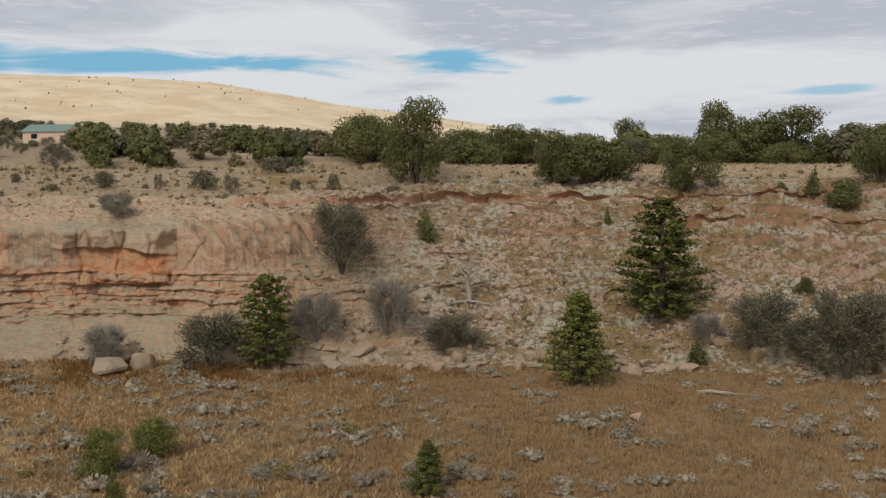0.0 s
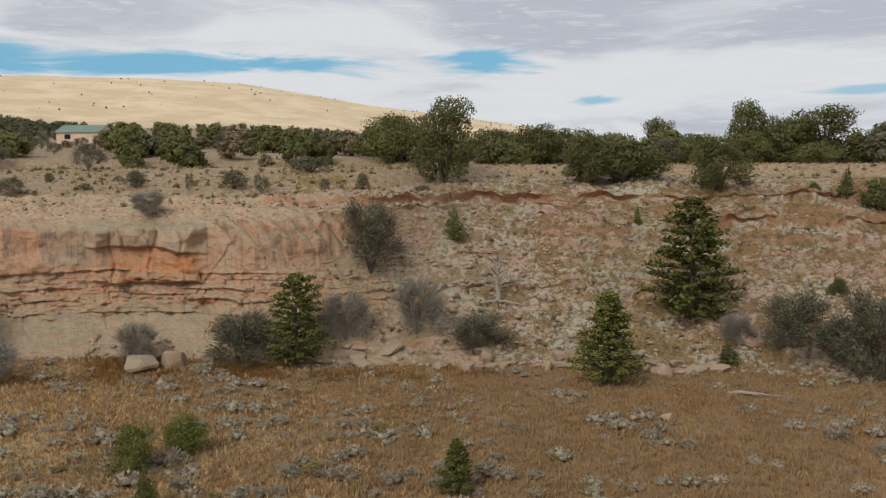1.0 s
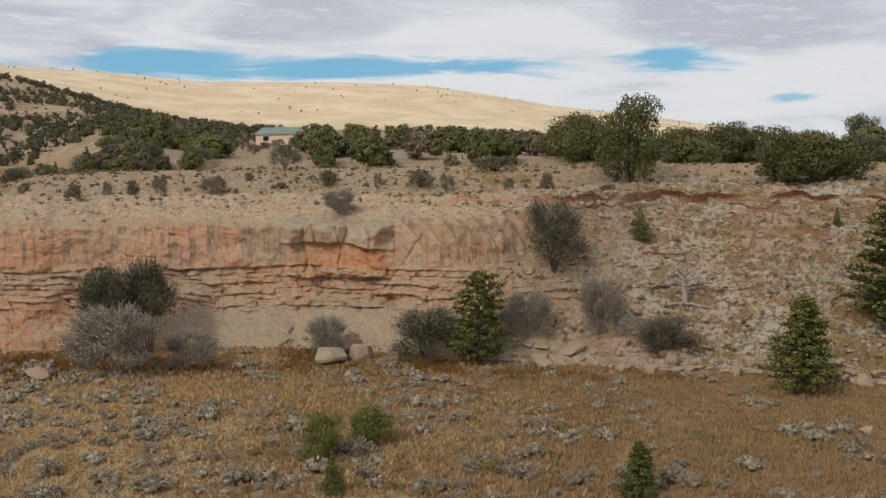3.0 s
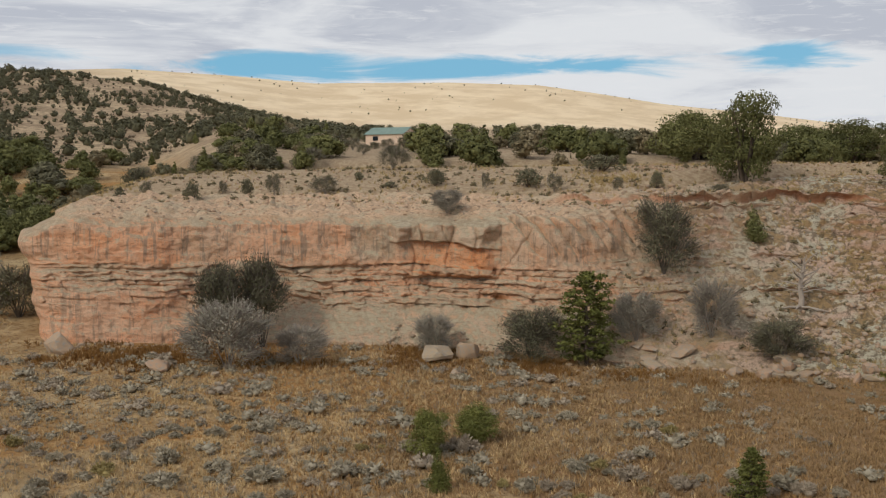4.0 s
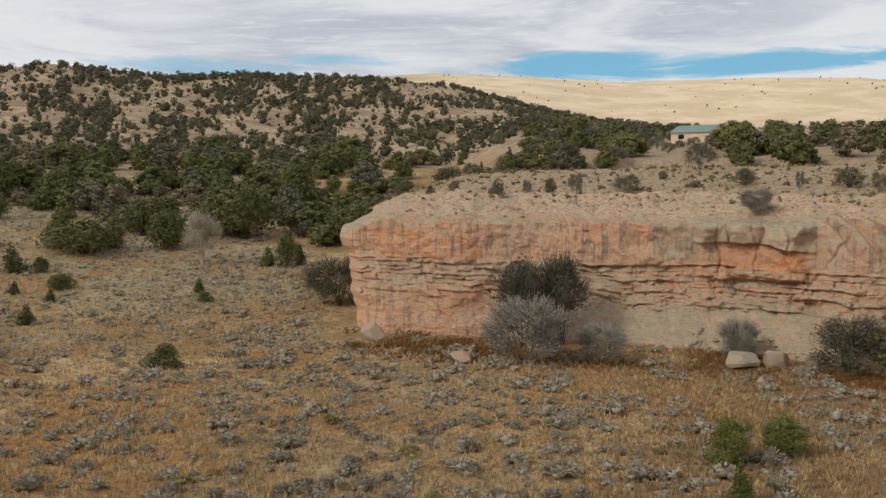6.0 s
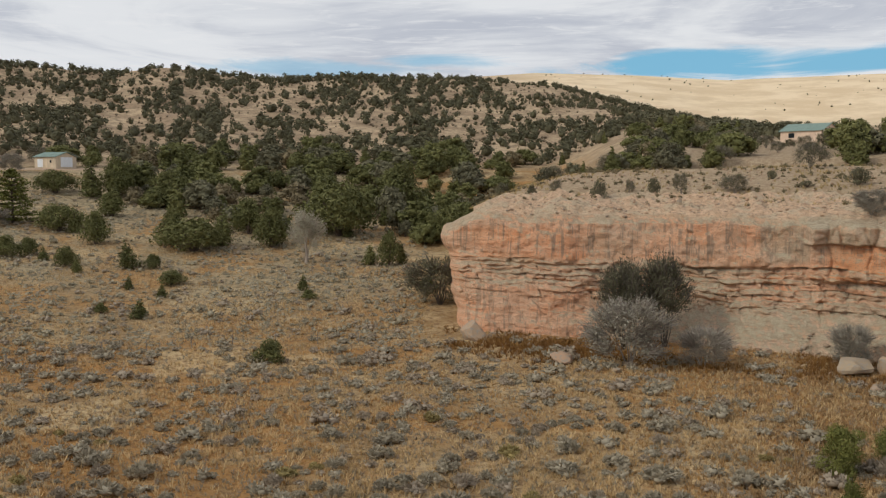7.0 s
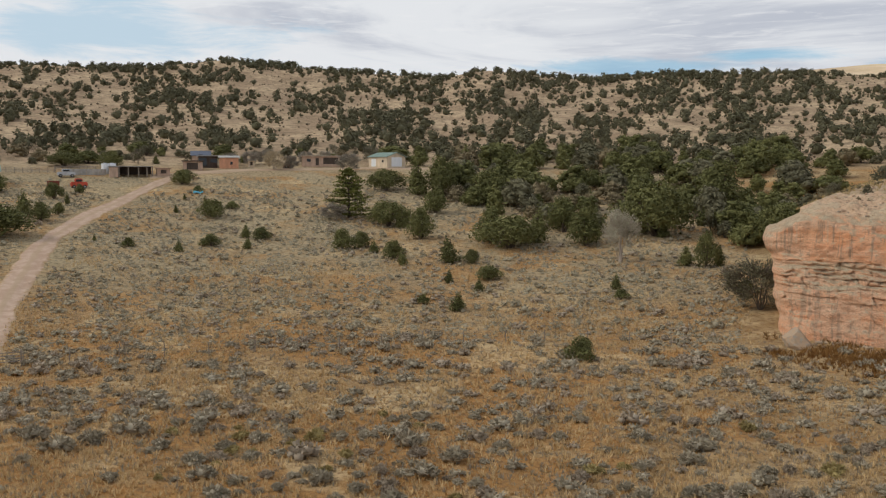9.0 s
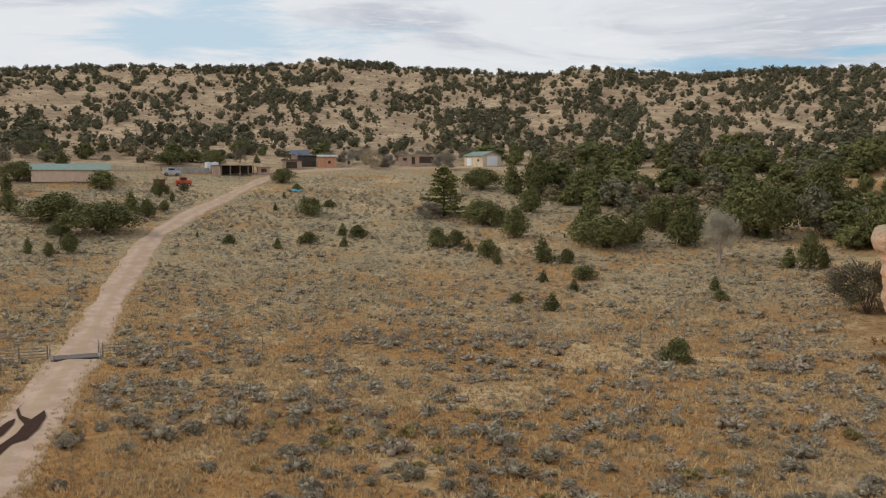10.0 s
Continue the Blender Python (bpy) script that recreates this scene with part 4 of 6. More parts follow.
MESA_SHRUBS = [
    (-39.8, 116.4, 3.2, 2.8), (-33.0, 114.9, 1.2, 2.3), (-27.9, 116.0, 4.2, 2.9), (-24.3, 113.7, 2.3, 2.2), (-45.0, 114.5, 1.8, 1.1), (-51.9, 110.4, 3.9, 2.5),
    (-51.3, 119.4, 1.5, 1.5), (-55.8, 104.6, 2.2, 2.7), (-59.5, 104.8, 1.9, 3.0), (-63.5, 105.9, 1.4, 1.8), (-63.5, 99.2, 2.4, 2.9), (-70.2, 100.1, 1.9, 2.3),
    (-72.8, 98.5, 1.5, 2.2), (-16.9, 113.8, 1.6, 1.8), (-12.8, 116.0, 1.7, 2.7), (-5.7, 117.4, 2.6, 1.0), (-75.8, 138.1, 5.7, 4.6), (-51.6, 132.3, 5.2, 3.7),
    (-21.1, 128.0, 6.0, 2.9), (-67.7, 139.7, 3.5, 3.0),
]
MESA_TREES = [
    (-3.4, 123.7, 6.2, 9.7), (-12.3, 159.5, 7.1, 7.8), (29.1, 118.7, 6.0, 6.6), (14.5, 126.4, 5.4, 6.2), (18.8, 126.4, 6.3, 5.6), (30.1, 162.2, 4.6, 7.8),
    (42.6, 154.2, 6.3, 9.5), (51.2, 162.1, 5.9, 8.9), (53.3, 153.0, 8.7, 9.2), (60.3, 148.2, 6.8, 6.2), (51.4, 116.9, 4.3, 7.1), (33.4, 156.5, 5.3, 5.3),
    (10.9, 164.6, 6.6, 6.2), (3.5, 168.0, 5.7, 6.3), (6.6, 174.9, 5.0, 5.6), (15.0, 169.3, 5.4, 5.8),
]
LEFT_BANK_TREES = [
    (-184.4, 11.3, 11.0, 5.5), (-172.6, 17.8, 8.6, 5.6), (-190.4, 25.0, 5.2, 4.8), (-184.5, 27.0, 3.7, 3.7), (-215.8, 22.7, 6.1, 4.4), (-226.9, 7.0, 5.9, 4.5),
    (-211.5, 4.4, 4.4, 5.5), (-193.7, 4.4, 3.6, 4.2), (-158.3, 11.7, 3.0, 3.4), (-171.1, 11.3, 2.5, 2.4), (-159.1, 6.1, 2.5, 3.0), (-156.0, 8.8, 1.8, 2.5),
    (-190.0, 30.9, 2.1, 2.5), (-205.2, 32.5, 2.5, 3.6), (-198.6, 33.9, 2.0, 2.7), (-210.8, 38.4, 2.1, 2.1),
]
FAR_FIELD_BUSHES = [
    (-222.3, 62.9, 4.2, 2.3), (-197.9, 56.1, 1.4, 1.4), (-206.1, 61.3, 1.7, 1.5), (-185.9, 51.0, 1.4, 1.7), (-179.2, 56.0, 4.2, 3.8), (-190.1, 57.9, 2.0, 2.2),
    (-186.7, 62.1, 2.0, 1.7), (-165.4, 32.2, 0.9, 1.3), (-158.7, 36.0, 1.6, 1.8), (-153.0, 42.3, 2.3, 2.0), (-155.4, 48.2, 2.6, 2.2), (-159.9, 55.6, 2.5, 2.5),
    (-156.9, 57.1, 2.5, 2.5), (-151.3, 52.9, 2.2, 2.0),
]
GROVE_FRONT = [
    (-168.8, 78.7, 7.6, 9.3), (-172.9, 112.4, 8.2, 6.8), (-191.3, 98.1, 5.7, 5.2), (-183.8, 101.6, 8.6, 7.9), (-182.2, 106.3, 7.1, 8.7), (-165.0, 95.2, 5.1, 5.1),
    (-158.5, 81.6, 5.3, 5.1), (-156.0, 83.0, 4.7, 4.3), (-145.7, 81.2, 5.0, 5.9), (-137.5, 89.8, 4.7, 6.3), (-131.9, 90.1, 7.4, 5.8), (-132.4, 95.9, 6.2, 6.4),
    (-127.1, 101.7, 6.2, 6.9), (-137.7, 105.1, 6.0, 7.0), (-125.5, 115.5, 9.7, 9.9), (-131.2, 114.6, 6.5, 7.9), (-135.0, 140.0, 8.9, 10.6), (-109.1, 123.8, 6.2, 6.6),
    (-106.2, 126.3, 6.6, 7.5), (-102.6, 129.2, 6.2, 6.2),
]
GREY_TREE = [
    (-113.2, 96.9, 5.9, 8.1),
]
SNAG = [
    (2.7, 102.2, 4.4, 5.4),
]
BOULDERS = [
    (-66.5, 80.0, 2.8, 2.2), (-52.6, 76.4, 2.7, 1.3), (-56.0, 80.4, 1.2, 0.8), (-30.4, 89.0, 3.3, 1.8), (-27.9, 90.8, 2.8, 1.7), (-24.7, 91.0, 1.3, 1.6),
    (14.4, 72.1, 1.0, 0.8), (-46.1, 75.2, 0.9, 0.6), (-42.7, 71.2, 0.5, 0.5), (-26.6, 83.4, 1.3, 0.6), (-39.2, 90.9, 1.2, 0.8), (-7.8, 93.7, 2.3, 0.8),
    (-53.2, 99.4, 0.9, 1.2), (15.9, 113.1, 1.5, 1.2), (31.4, 106.5, 1.1, 1.7),
]
# ---- single trees and shrubs ----


class Kind:
    """A pattern plant and the copies that stand of it."""

    def __init__(self, name, makers, aspect, label, category, group):
        self.made = [plant(name, mk(), label, category) for mk in makers]
        for m_ in self.made:
            tagged(m_, group=group)
        self.aspect, self.used, self.i = aspect, set(), 0

    def put(self, x, y, width, height, label="", turn=None):
        k = self.i % len(self.made)
        self.i += 1
        first = self.made[k]
        turn_ = rng.uniform(0, 360) if turn is None else turn
        sx = width / self.aspect
        m_ = Matrix.Translation((x, y, surface_z(x, y) - 0.05)) @ pose(0, 0, 0, 0, 0, turn_) @ Matrix.Diagonal((sx, sx, height, 1))
        if k not in self.used:
            self.used.add(k)
            first.matrix_basis = m_
            ob = first
        else:
            keep = first.matrix_basis.copy()
            first.matrix_basis = Matrix()
            ob = copy_thing(first, m_)
            first.matrix_basis = keep
        if label:
            tagged(ob, label)
        return ob


young_pine = Kind("pine_tree", [lambda: pine_parts(M_PINE, M_BARK, 17, 1.3, 0.75, 0.10)], 0.68, "young green pine with dense needles in dry grass", "pine tree", "pines below the cliff")
tall_pine = Kind("pine_tree", [lambda: pine_parts(M_PINE, M_BARK, 14, 1.2, 0.58, 0.07), lambda: pine_parts(M_PINE, M_BARK, 14, 1.2, 0.42, 0.12)], 0.72, "tall open pine with layered limbs on the rocky slope", "pine tree", "pines below the cliff")
far_juniper = Kind("juniper", [(lambda k_=k, l_=l: juniper_parts(k_, l_, M_BARK, 0.45)) for k, l in (("round", M_JUNIPER), ("broad", M_JUNIPER), ("round", M_OLIVE), ("upright", M_JUNIPER), ("round", M_JUNIPER), ("scrub", M_OLIVE), ("open", M_JUNIPER), ("scrub", M_TAWNY))], 0.98, "dark green juniper with a dense rounded crown", "juniper", "junipers")
belt_tree = Kind("pinyon_tree", [(lambda k_=k, l_=l: juniper_parts(k_, l_, M_BARK, 0.45)) for k, l in (("round", M_JUNIPER), ("broad", M_JUNIPER), ("round", M_OLIVE), ("upright", M_JUNIPER), ("round", M_JUNIPER), ("scrub", M_OLIVE), ("open", M_JUNIPER), ("scrub", M_TAWNY))], 0.98, "evergreen tree in the belt behind the mesa edge", "tree", "trees behind the mesa")
juniper = Kind("juniper", [lambda: juniper_parts("round", M_JUNIPER, M_BARK, 1.3), lambda: juniper_parts("broad", M_JUNIPER, M_BARK, 1.3), lambda: juniper_parts("upright", M_JUNIPER, M_BARK, 1.3), lambda: juniper_parts("round", M_JUNIPER, M_BARK, 1.3)], 0.95, "dark green juniper with a dense rounded crown", "juniper", "junipers")
bush = Kind("juniper_bush", [lambda: juniper_parts("round", M_JUNIPER, M_BARK, 1.2), lambda: juniper_parts("upright", M_JUNIPER, M_BARK, 1.2)], 0.8, "small green juniper bush in the sagebrush", "bush", "bushes in the field")
mesa_tree = Kind("mesa_tree", [lambda: juniper_parts("open", M_JUNIPER, M_BARK, 1.3), lambda: juniper_parts("broad", M_JUNIPER, M_BARK, 1.3), lambda: juniper_parts("open", M_OLIVE, M_BARK, 1.3)], 1.0, "dark evergreen tree with open crown on the mesa", "tree", "trees on the mesa")
scrub = Kind("shrub", [lambda: juniper_parts("scrub", M_OLIVE, M_BARK), lambda: twig_parts(M_TWIG, M_OLIVE, 700, 2600)], 1.2, "grey-green shrub on the stony mesa top", "shrub", "shrubs on the mesa")
grey_shrub = Kind("grey_shrub", [lambda: twig_parts(M_TWIG, M_GREY_LEAF, 2200, 2900), lambda: twig_parts(M_TWIG, M_GREY_LEAF, 2600, 1500)], 1.25, "grey twiggy shrub with thin leaves below the cliff", "shrub", "grey shrubs below the cliff")

high_shrub = Kind("dark_shrub", [lambda: twig_parts(M_DARK_TWIG, M_OLIVE, 1300, 3300, 0.36, 0.34), lambda: twig_parts(M_DARK_TWIG, M_OLIVE, 1300, 2800, 0.34, 0.38)], 0.95, "dark olive shrub with a loose crown against the cliff", "shrub", "grey shrubs below the cliff")
dark_shrub = Kind("dark_shrub", [lambda: twig_parts(M_DARK_TWIG, M_OLIVE, 1400, 3400), lambda: twig_parts(M_DARK_TWIG, M_OLIVE, 1400, 2900)], 1.25, "dark olive shrub with bare limbs against the cliff", "shrub", "grey shrubs below the cliff")

for (x, y, wd, ht), k in zip(YOUNG_PINES, (young_pine, young_pine, tall_pine, tall_pine)):
    k.put(x, y, wd * 1.15, ht)
near_bush = Kind("juniper_bush", [lambda: juniper_parts("open", M_PINE, M_BARK, 3.2), lambda: juniper_parts("round", M_PINE, M_BARK, 3.2), lambda: juniper_parts("upright", M_PINE, M_BARK, 3.2)], 0.85, "bright green young juniper in the dry field", "bush", "bushes in the field")
for i, (x, y, wd, ht) in enumerate(FIELD_JUNIPERS):
    (near_bush if i < 3 else bush).put(x, y, wd * 1.05, ht)
for i, (x, y, wd, ht) in enumerate(SLOPE_JUNIPERS):
    if i in (1, 4, 5):
        dark_shrub.put(x, y, wd * 1.55, ht * 1.1, "grey-green juniper bush at the foot of the rocks")
    else:
        bush.put(x, y, wd * 1.05, ht, "green juniper bush rooted in the rocky slope")
for i, (x, y, wd, ht) in enumerate(GREY_SHRUBS):
    (high_shrub if i in (9, 10) else dark_shrub if i in (0, 4, 5, 7, 12) else grey_shrub).put(x, y, wd * 1.15, ht)
for x, y, wd, ht in MESA_SHRUBS:
    scrub.put(x, y, wd * 1.1, ht)
edge_tree = Kind("mesa_tree", [lambda: juniper_parts("open", M_JUNIPER, M_BARK, 2.6), lambda: juniper_parts("broad", M_JUNIPER, M_BARK, 2.6), lambda: juniper_parts("open", M_JUNIPER, M_BARK, 2.6)], 1.0, "dark evergreen tree with open crown on the mesa", "tree", "trees on the mesa")
for x, y, wd, ht in MESA_TREES:
    edge_tree.put(x, y, wd * 1.35, ht * 1.1)
for x, y, wd, ht in LEFT_BANK_TREES:
    juniper.put(x, y, wd * 1.05, ht, "juniper on the dry bank beside the dirt road")
for x, y, wd, ht in FAR_FIELD_BUSHES:
    bush.put(x, y, wd * 1.05, ht)
for i, (x, y, wd, ht) in enumerate(GROVE_FRONT):
    if i == 0:
        tall_pine.put(x, y, wd * 1.15, ht, "dark pine with layered limbs at the edge of the grove")
        grey_shrub.put(x + 1.5, y - 3.5, 6.5, 3.2, "grey twiggy shrub below the pine")
    else:
        juniper.put(x, y, wd * 1.05, ht)
for x, y, wd, ht in GREY_TREE:
    trunk_ = mesh_of("trunk", tube([(0, 0, -0.05), (0.02, 0, 0.16), (-0.03, 0.02, 0.36), (0.05, 0, 0.62)], [0.055, 0.042, 0.034, 0.012], 8), M_DEAD, True)
    old = plant("grey_tree", [("trunk", trunk_)] + twig_parts(M_DEAD, M_PALE_LEAF, 900, 2600, 0.46, 0.36), "half-dead grey juniper with a bleached trunk", "tree")
    old.matrix_basis = Matrix.Translation((x, y, surface_z(x, y) - 0.1)) @ Matrix.Diagonal((wd * 0.92, wd * 0.92, ht, 1))

# woods behind the field and on the mesa: trees told apart, each a thing
taken = []


def clear_of(x, y, gap):
    if any((x - a) ** 2 + (y - b) ** 2 < gap * gap for a, b in taken):
        return False
    taken.append((x, y))
    return True


count = 0
while count < 175:
    az, d = rng.uniform(40, 68), rng.uniform(163, 275)
    edge = np.interp(az, [40, 50, 55, 60, 65], [160, 168, 182, 205, 300])
    if d < edge or (az > 58.8 and d > 212):
        continue
    x, y = (float(q) for q in polar(az, d))
    ht = rng.uniform(2.8, 6.6)
    if not clear_of(x, y, 0.62 * ht):
        continue
    far_juniper.put(x, y, ht * rng.uniform(0.9, 1.35), ht)
    count += 1
count = 0
while count < 85:
    az, d = rng.uniform(23.5, 39.6), rng.uniform(150, 196)
    x, y = (float(q) for q in polar(az, d))
    ht = rng.uniform(2.2, 4.2)
    if (az < 25 and d < 226) or not clear_of(x, y, 0.55 * ht):
        continue
    (belt_tree if count % 4 else scrub).put(x, y, ht * rng.uniform(1.0, 1.4), ht, "evergreen tree in the belt behind the mesa edge" if count % 4 else "grey-brown shrub among the trees behind the mesa")
    count += 1
count = 0
while count < 190:
    az = rng.uniform(-27, 41)
    d = (rng.uniform(150, 178) if rng.random() < 0.65 else rng.uniform(178, 215)) if az < 25 else rng.uniform(168, 262)
    if 20.3 < az < 24.8 and d < 226:
        continue
    x, y = (float(q) for q in polar(az, d))
    ht = rng.uniform(2.6, 5.8) if az > -8 else rng.uniform(3.5, 7)
    if not clear_of(x, y, 0.42 * ht):
        continue
    (belt_tree if az > -2 or count % 2 else mesa_tree).put(x, y, ht * rng.uniform(0.9, 1.35), ht, "evergreen tree in the belt behind the mesa edge")
    count += 1
for az, d, ht in ((20.6, 200, 3.2), (21.6, 190, 2.4), (22.4, 196, 2.0), (23.6, 188, 2.6), (24.4, 205, 3.4), (23.0, 170, 2.0), (21.2, 168, 2.2)):
    x, y = (float(q) for q in polar(az, d))
    scrub.put(x, y, ht * 1.5, ht, "grey-brown shrub in front of the barn")

# trees and brown brush round and behind the ranch
count = 0
while count < 60:
    az, d = rng.uniform(60, 92), rng.uniform(252, 285)
    x, y = (float(q) for q in polar(az, d))
    ht = rng.uniform(1.6, 4.6)
    if not clear_of(x, y, 0.8 * ht):
        continue
    (belt_tree if count % 3 else scrub).put(x, y, ht * rng.uniform(1.0, 1.6), ht, "juniper on the slope behind the ranch buildings" if count % 3 else "grey-brown bush on the slope behind the ranch")
    count += 1

# far hillside woods, past counting
far_geo = [dot_tree(w_) for w_ in (0.8, 0.95, 0.7, 0.85, 1.0, 0.65, 0.8, 0.9)]
small_geo = [dot_tree(1.0, 15) for _ in range(5)]


def hill_spots(total, small, kinds):
    """Trees in drifts over the hills, more of them low down and along the crest."""
    out = []
    while len(out) < total:
        az, d = rng.uniform(22, 96), 258 + 335 * rng.random() ** 0.85
        drift = float(rough(az * 0.42, d * 0.022, 3, 200)) + 0.5 * float(rough(az * 1.6, d * 0.09, 2, 210))
        thick = 0.42 + 1.05 * drift + 0.30 * (d < 320) + 0.16 * (38 < az < 58) + 0.6 * (d > 535) - (0.08 if az < 42 and d > 400 else 0.0)
        if small:
            thick = 0.55 + 0.3 * drift
        if rng.random() > thick or (az > 60 and d < 285):
            continue
        x, y = polar(az, d)
        ht = (0.5 + 0.9 * rng.random()) if small else 1.0 + 3.9 * rng.random() ** 2.0
        out.append((x, y, float(land_z(az, d)) - 0.15 * ht, ht * rng.uniform(1.0, 1.45), ht, rng.uniform(0, 6.28), rng.integers(0, kinds)))
    return out


tagged(new("hill_woods", scatter_mesh("hill_woods", far_geo, hill_spots(7600, False, 8), M_WOODS)), "dark junipers in drifts over the tan hillsides", "woods", kind="stuff")
tagged(new("hill_brush", scatter_mesh("hill_brush", small_geo, hill_spots(3600, True, 5), M_WOODS_BROWN)), "low grey-brown brush over the tan hillsides", "brush", kind="stuff")
spots = []
while len(spots) < 420:
    az, d = rng.uniform(-6, 30), rng.uniform(215, 560)
    if 19 < az < 25.5 and d < 240:
        continue
    x, y = polar(az, d)
    ht = rng.uniform(2.2, 4.5)
    spots.append((x, y, float(land_z(az, d)) - 0.2, ht * rng.uniform(0.9, 1.4), ht, rng.uniform(0, 6.28), rng.integers(0, 6)))
tagged(new("tableland_woods", scatter_mesh("tableland_woods", far_geo, spots, M_WOODS)), "scattered dark junipers on the tableland behind the mesa", "woods", kind="stuff")
spots = []
while len(spots) < 150:
    az, d = rng.uniform(-4, 36), rng.uniform(760, 1010)
    if float(rough(az * 0.25, d * 0.01, 2, 300)) < 0.05 and rng.random() < 0.75:
        continue
    x, y = polar(az, d)
    ht = rng.uniform(0.6, 1.9)
    spots.append((x, y, float(land_z(az, d)) - 0.2, ht * 1.2, ht, rng.uniform(0, 6.28), rng.integers(0, 6)))
tagged(new("far_hill_scrub", scatter_mesh("far_hill_scrub", far_geo, spots, M_WOODS)), "tiny dark shrubs on the pale straw hill", "shrubs", kind="stuff")

# ---- sagebrush: the nearest clumps are things, the rest is joined ----
sage_meshes = [mesh_of("sage_clump", sage_geo(520, 0.026), M_SAGE) for _ in range(5)]
dry_meshes = [mesh_of("sage_clump", sage_geo(520, 0.022), M_SAGE_GREY) for _ in range(3)]
gold_meshes = [mesh_of("rabbitbrush_clump", sage_geo(520, 0.026), M_SAGE_GOLD) for _ in range(2)]


def sage_chance(az, d):
    """How thick the sage grows: dense to the left, thin below the rocky slope."""
    base_ = np.interp(az, [-30, 5, 12, 22, 32, 90], [0.38, 0.46, 0.62, 0.80, 1.0, 1.15])
    return base_ * np.clip(0.60 + 1.5 * float(rough(az * 0.40, d * 0.08, 3, 400)), 0.06, 1.0)


ROAD = [(-56.2, -1.3), (-63.5, 0.4), (-77.4, 2.9), (-96.5, 7.5), (-119.6, 12.5), (-138.9, 17.2), (-165.4, 24.6), (-180.1, 31.2), (-192.6, 38.8), (-202.2, 45.3), (-212.8, 52.6), (-222.3, 58.9), (-229.0, 66.0)]
road_xy = np.array(ROAD)


def off_road(x, y):
    a, b = road_xy[:-1], road_xy[1:]
    t = np.clip(((np.array([x, y]) - a) * (b - a)).sum(1) / ((b - a) ** 2).sum(1), 0, 1)
    return float(np.sqrt((((a + (b - a) * t[:, None]) - (x, y)) ** 2).sum(1)).min())


near_spots, far_spots, cells = [], [], {}


def room_for(x, y, wd):
    """Keeps clumps from growing into one another."""
    i, j = int(x // 2.5), int(y // 2.5)
    for a in (i - 1, i, i + 1):
        for b in (j - 1, j, j + 1):
            for px, py, pw in cells.get((a, b), ()):
                if (px - x) ** 2 + (py - y) ** 2 < (0.34 * (pw + wd)) ** 2:
                    return False
    cells.setdefault((i, j), []).append((x, y, wd))
    return True


follow = []
for tries in range(26000):
    if follow:
        x, y = follow.pop()
        az, d = math.degrees(math.atan2(-x, y)), math.hypot(x, y)
        lone = False
    else:
        az = rng.uniform(-27, 92)
        d = math.sqrt(rng.uniform(50 ** 2, 215 ** 2))
        lone = True
    if d < 50 or (d > foot(az) - 1.5 and az < 42.3):
        continue
    if lone and rng.random() > sage_chance(az, d) * 0.62:
        continue
    if lone and 3 < az < 41 and foot(az) - d < 10 and rng.random() < 0.75:
        continue
    x, y = (float(q) for q in polar(az, d))
    if off_road(x, y) < 3.2 or float(land_z(az, d)) > 14:
        continue
    wd = float(np.clip(rng.lognormal(0.40, 0.36), 0.6, 2.9))
    if not room_for(x, y, wd):
        continue
    if rng.random() < 0.55:
        for k in range(rng.integers(1, 3)):
            turn_ = rng.normal() * 0.5 + rng.choice([0, math.pi]) + math.radians(az)
            follow.append((x + math.cos(turn_) * wd * rng.uniform(0.8, 1.1), y + math.sin(turn_) * wd * rng.uniform(0.8, 1.1)))
    if d < 72 and len(near_spots) < 300:
        near_spots.append((x, y, wd))
    else:
        wd *= float(np.interp(d, [95, 140], [1.0, 0.8]))
        far_spots.append((x, y, surface_z(x, y) - 0.03, wd, wd * rng.uniform(0.48, 0.70), rng.uniform(0, 6.28), rng.integers(0, 5)))
for i, (x, y, wd) in enumerate(near_spots):
    sort = rng.random()
    if sort < 0.08:
        clump, words = gold_meshes[i % 2], "yellowish rabbitbrush clump in dry grass"
    elif sort < 0.36:
        clump, words = dry_meshes[i % 3], "dull grey-brown sagebrush clump in dry grass"
    else:
        clump, words = sage_meshes[i % 5], "pale grey-green sagebrush clump in dry grass"
    s_ = tagged(new("sagebrush", clump), words, "sagebrush", "sagebrush in the field")
    s_.matrix_basis = Matrix.Translation((x, y, surface_z(x, y) - 0.03)) @ pose(0, 0, 0, 0, 0, rng.uniform(0, 360)) @ Matrix.Diagonal((wd, wd, wd * rng.uniform(0.50, 0.72), 1))
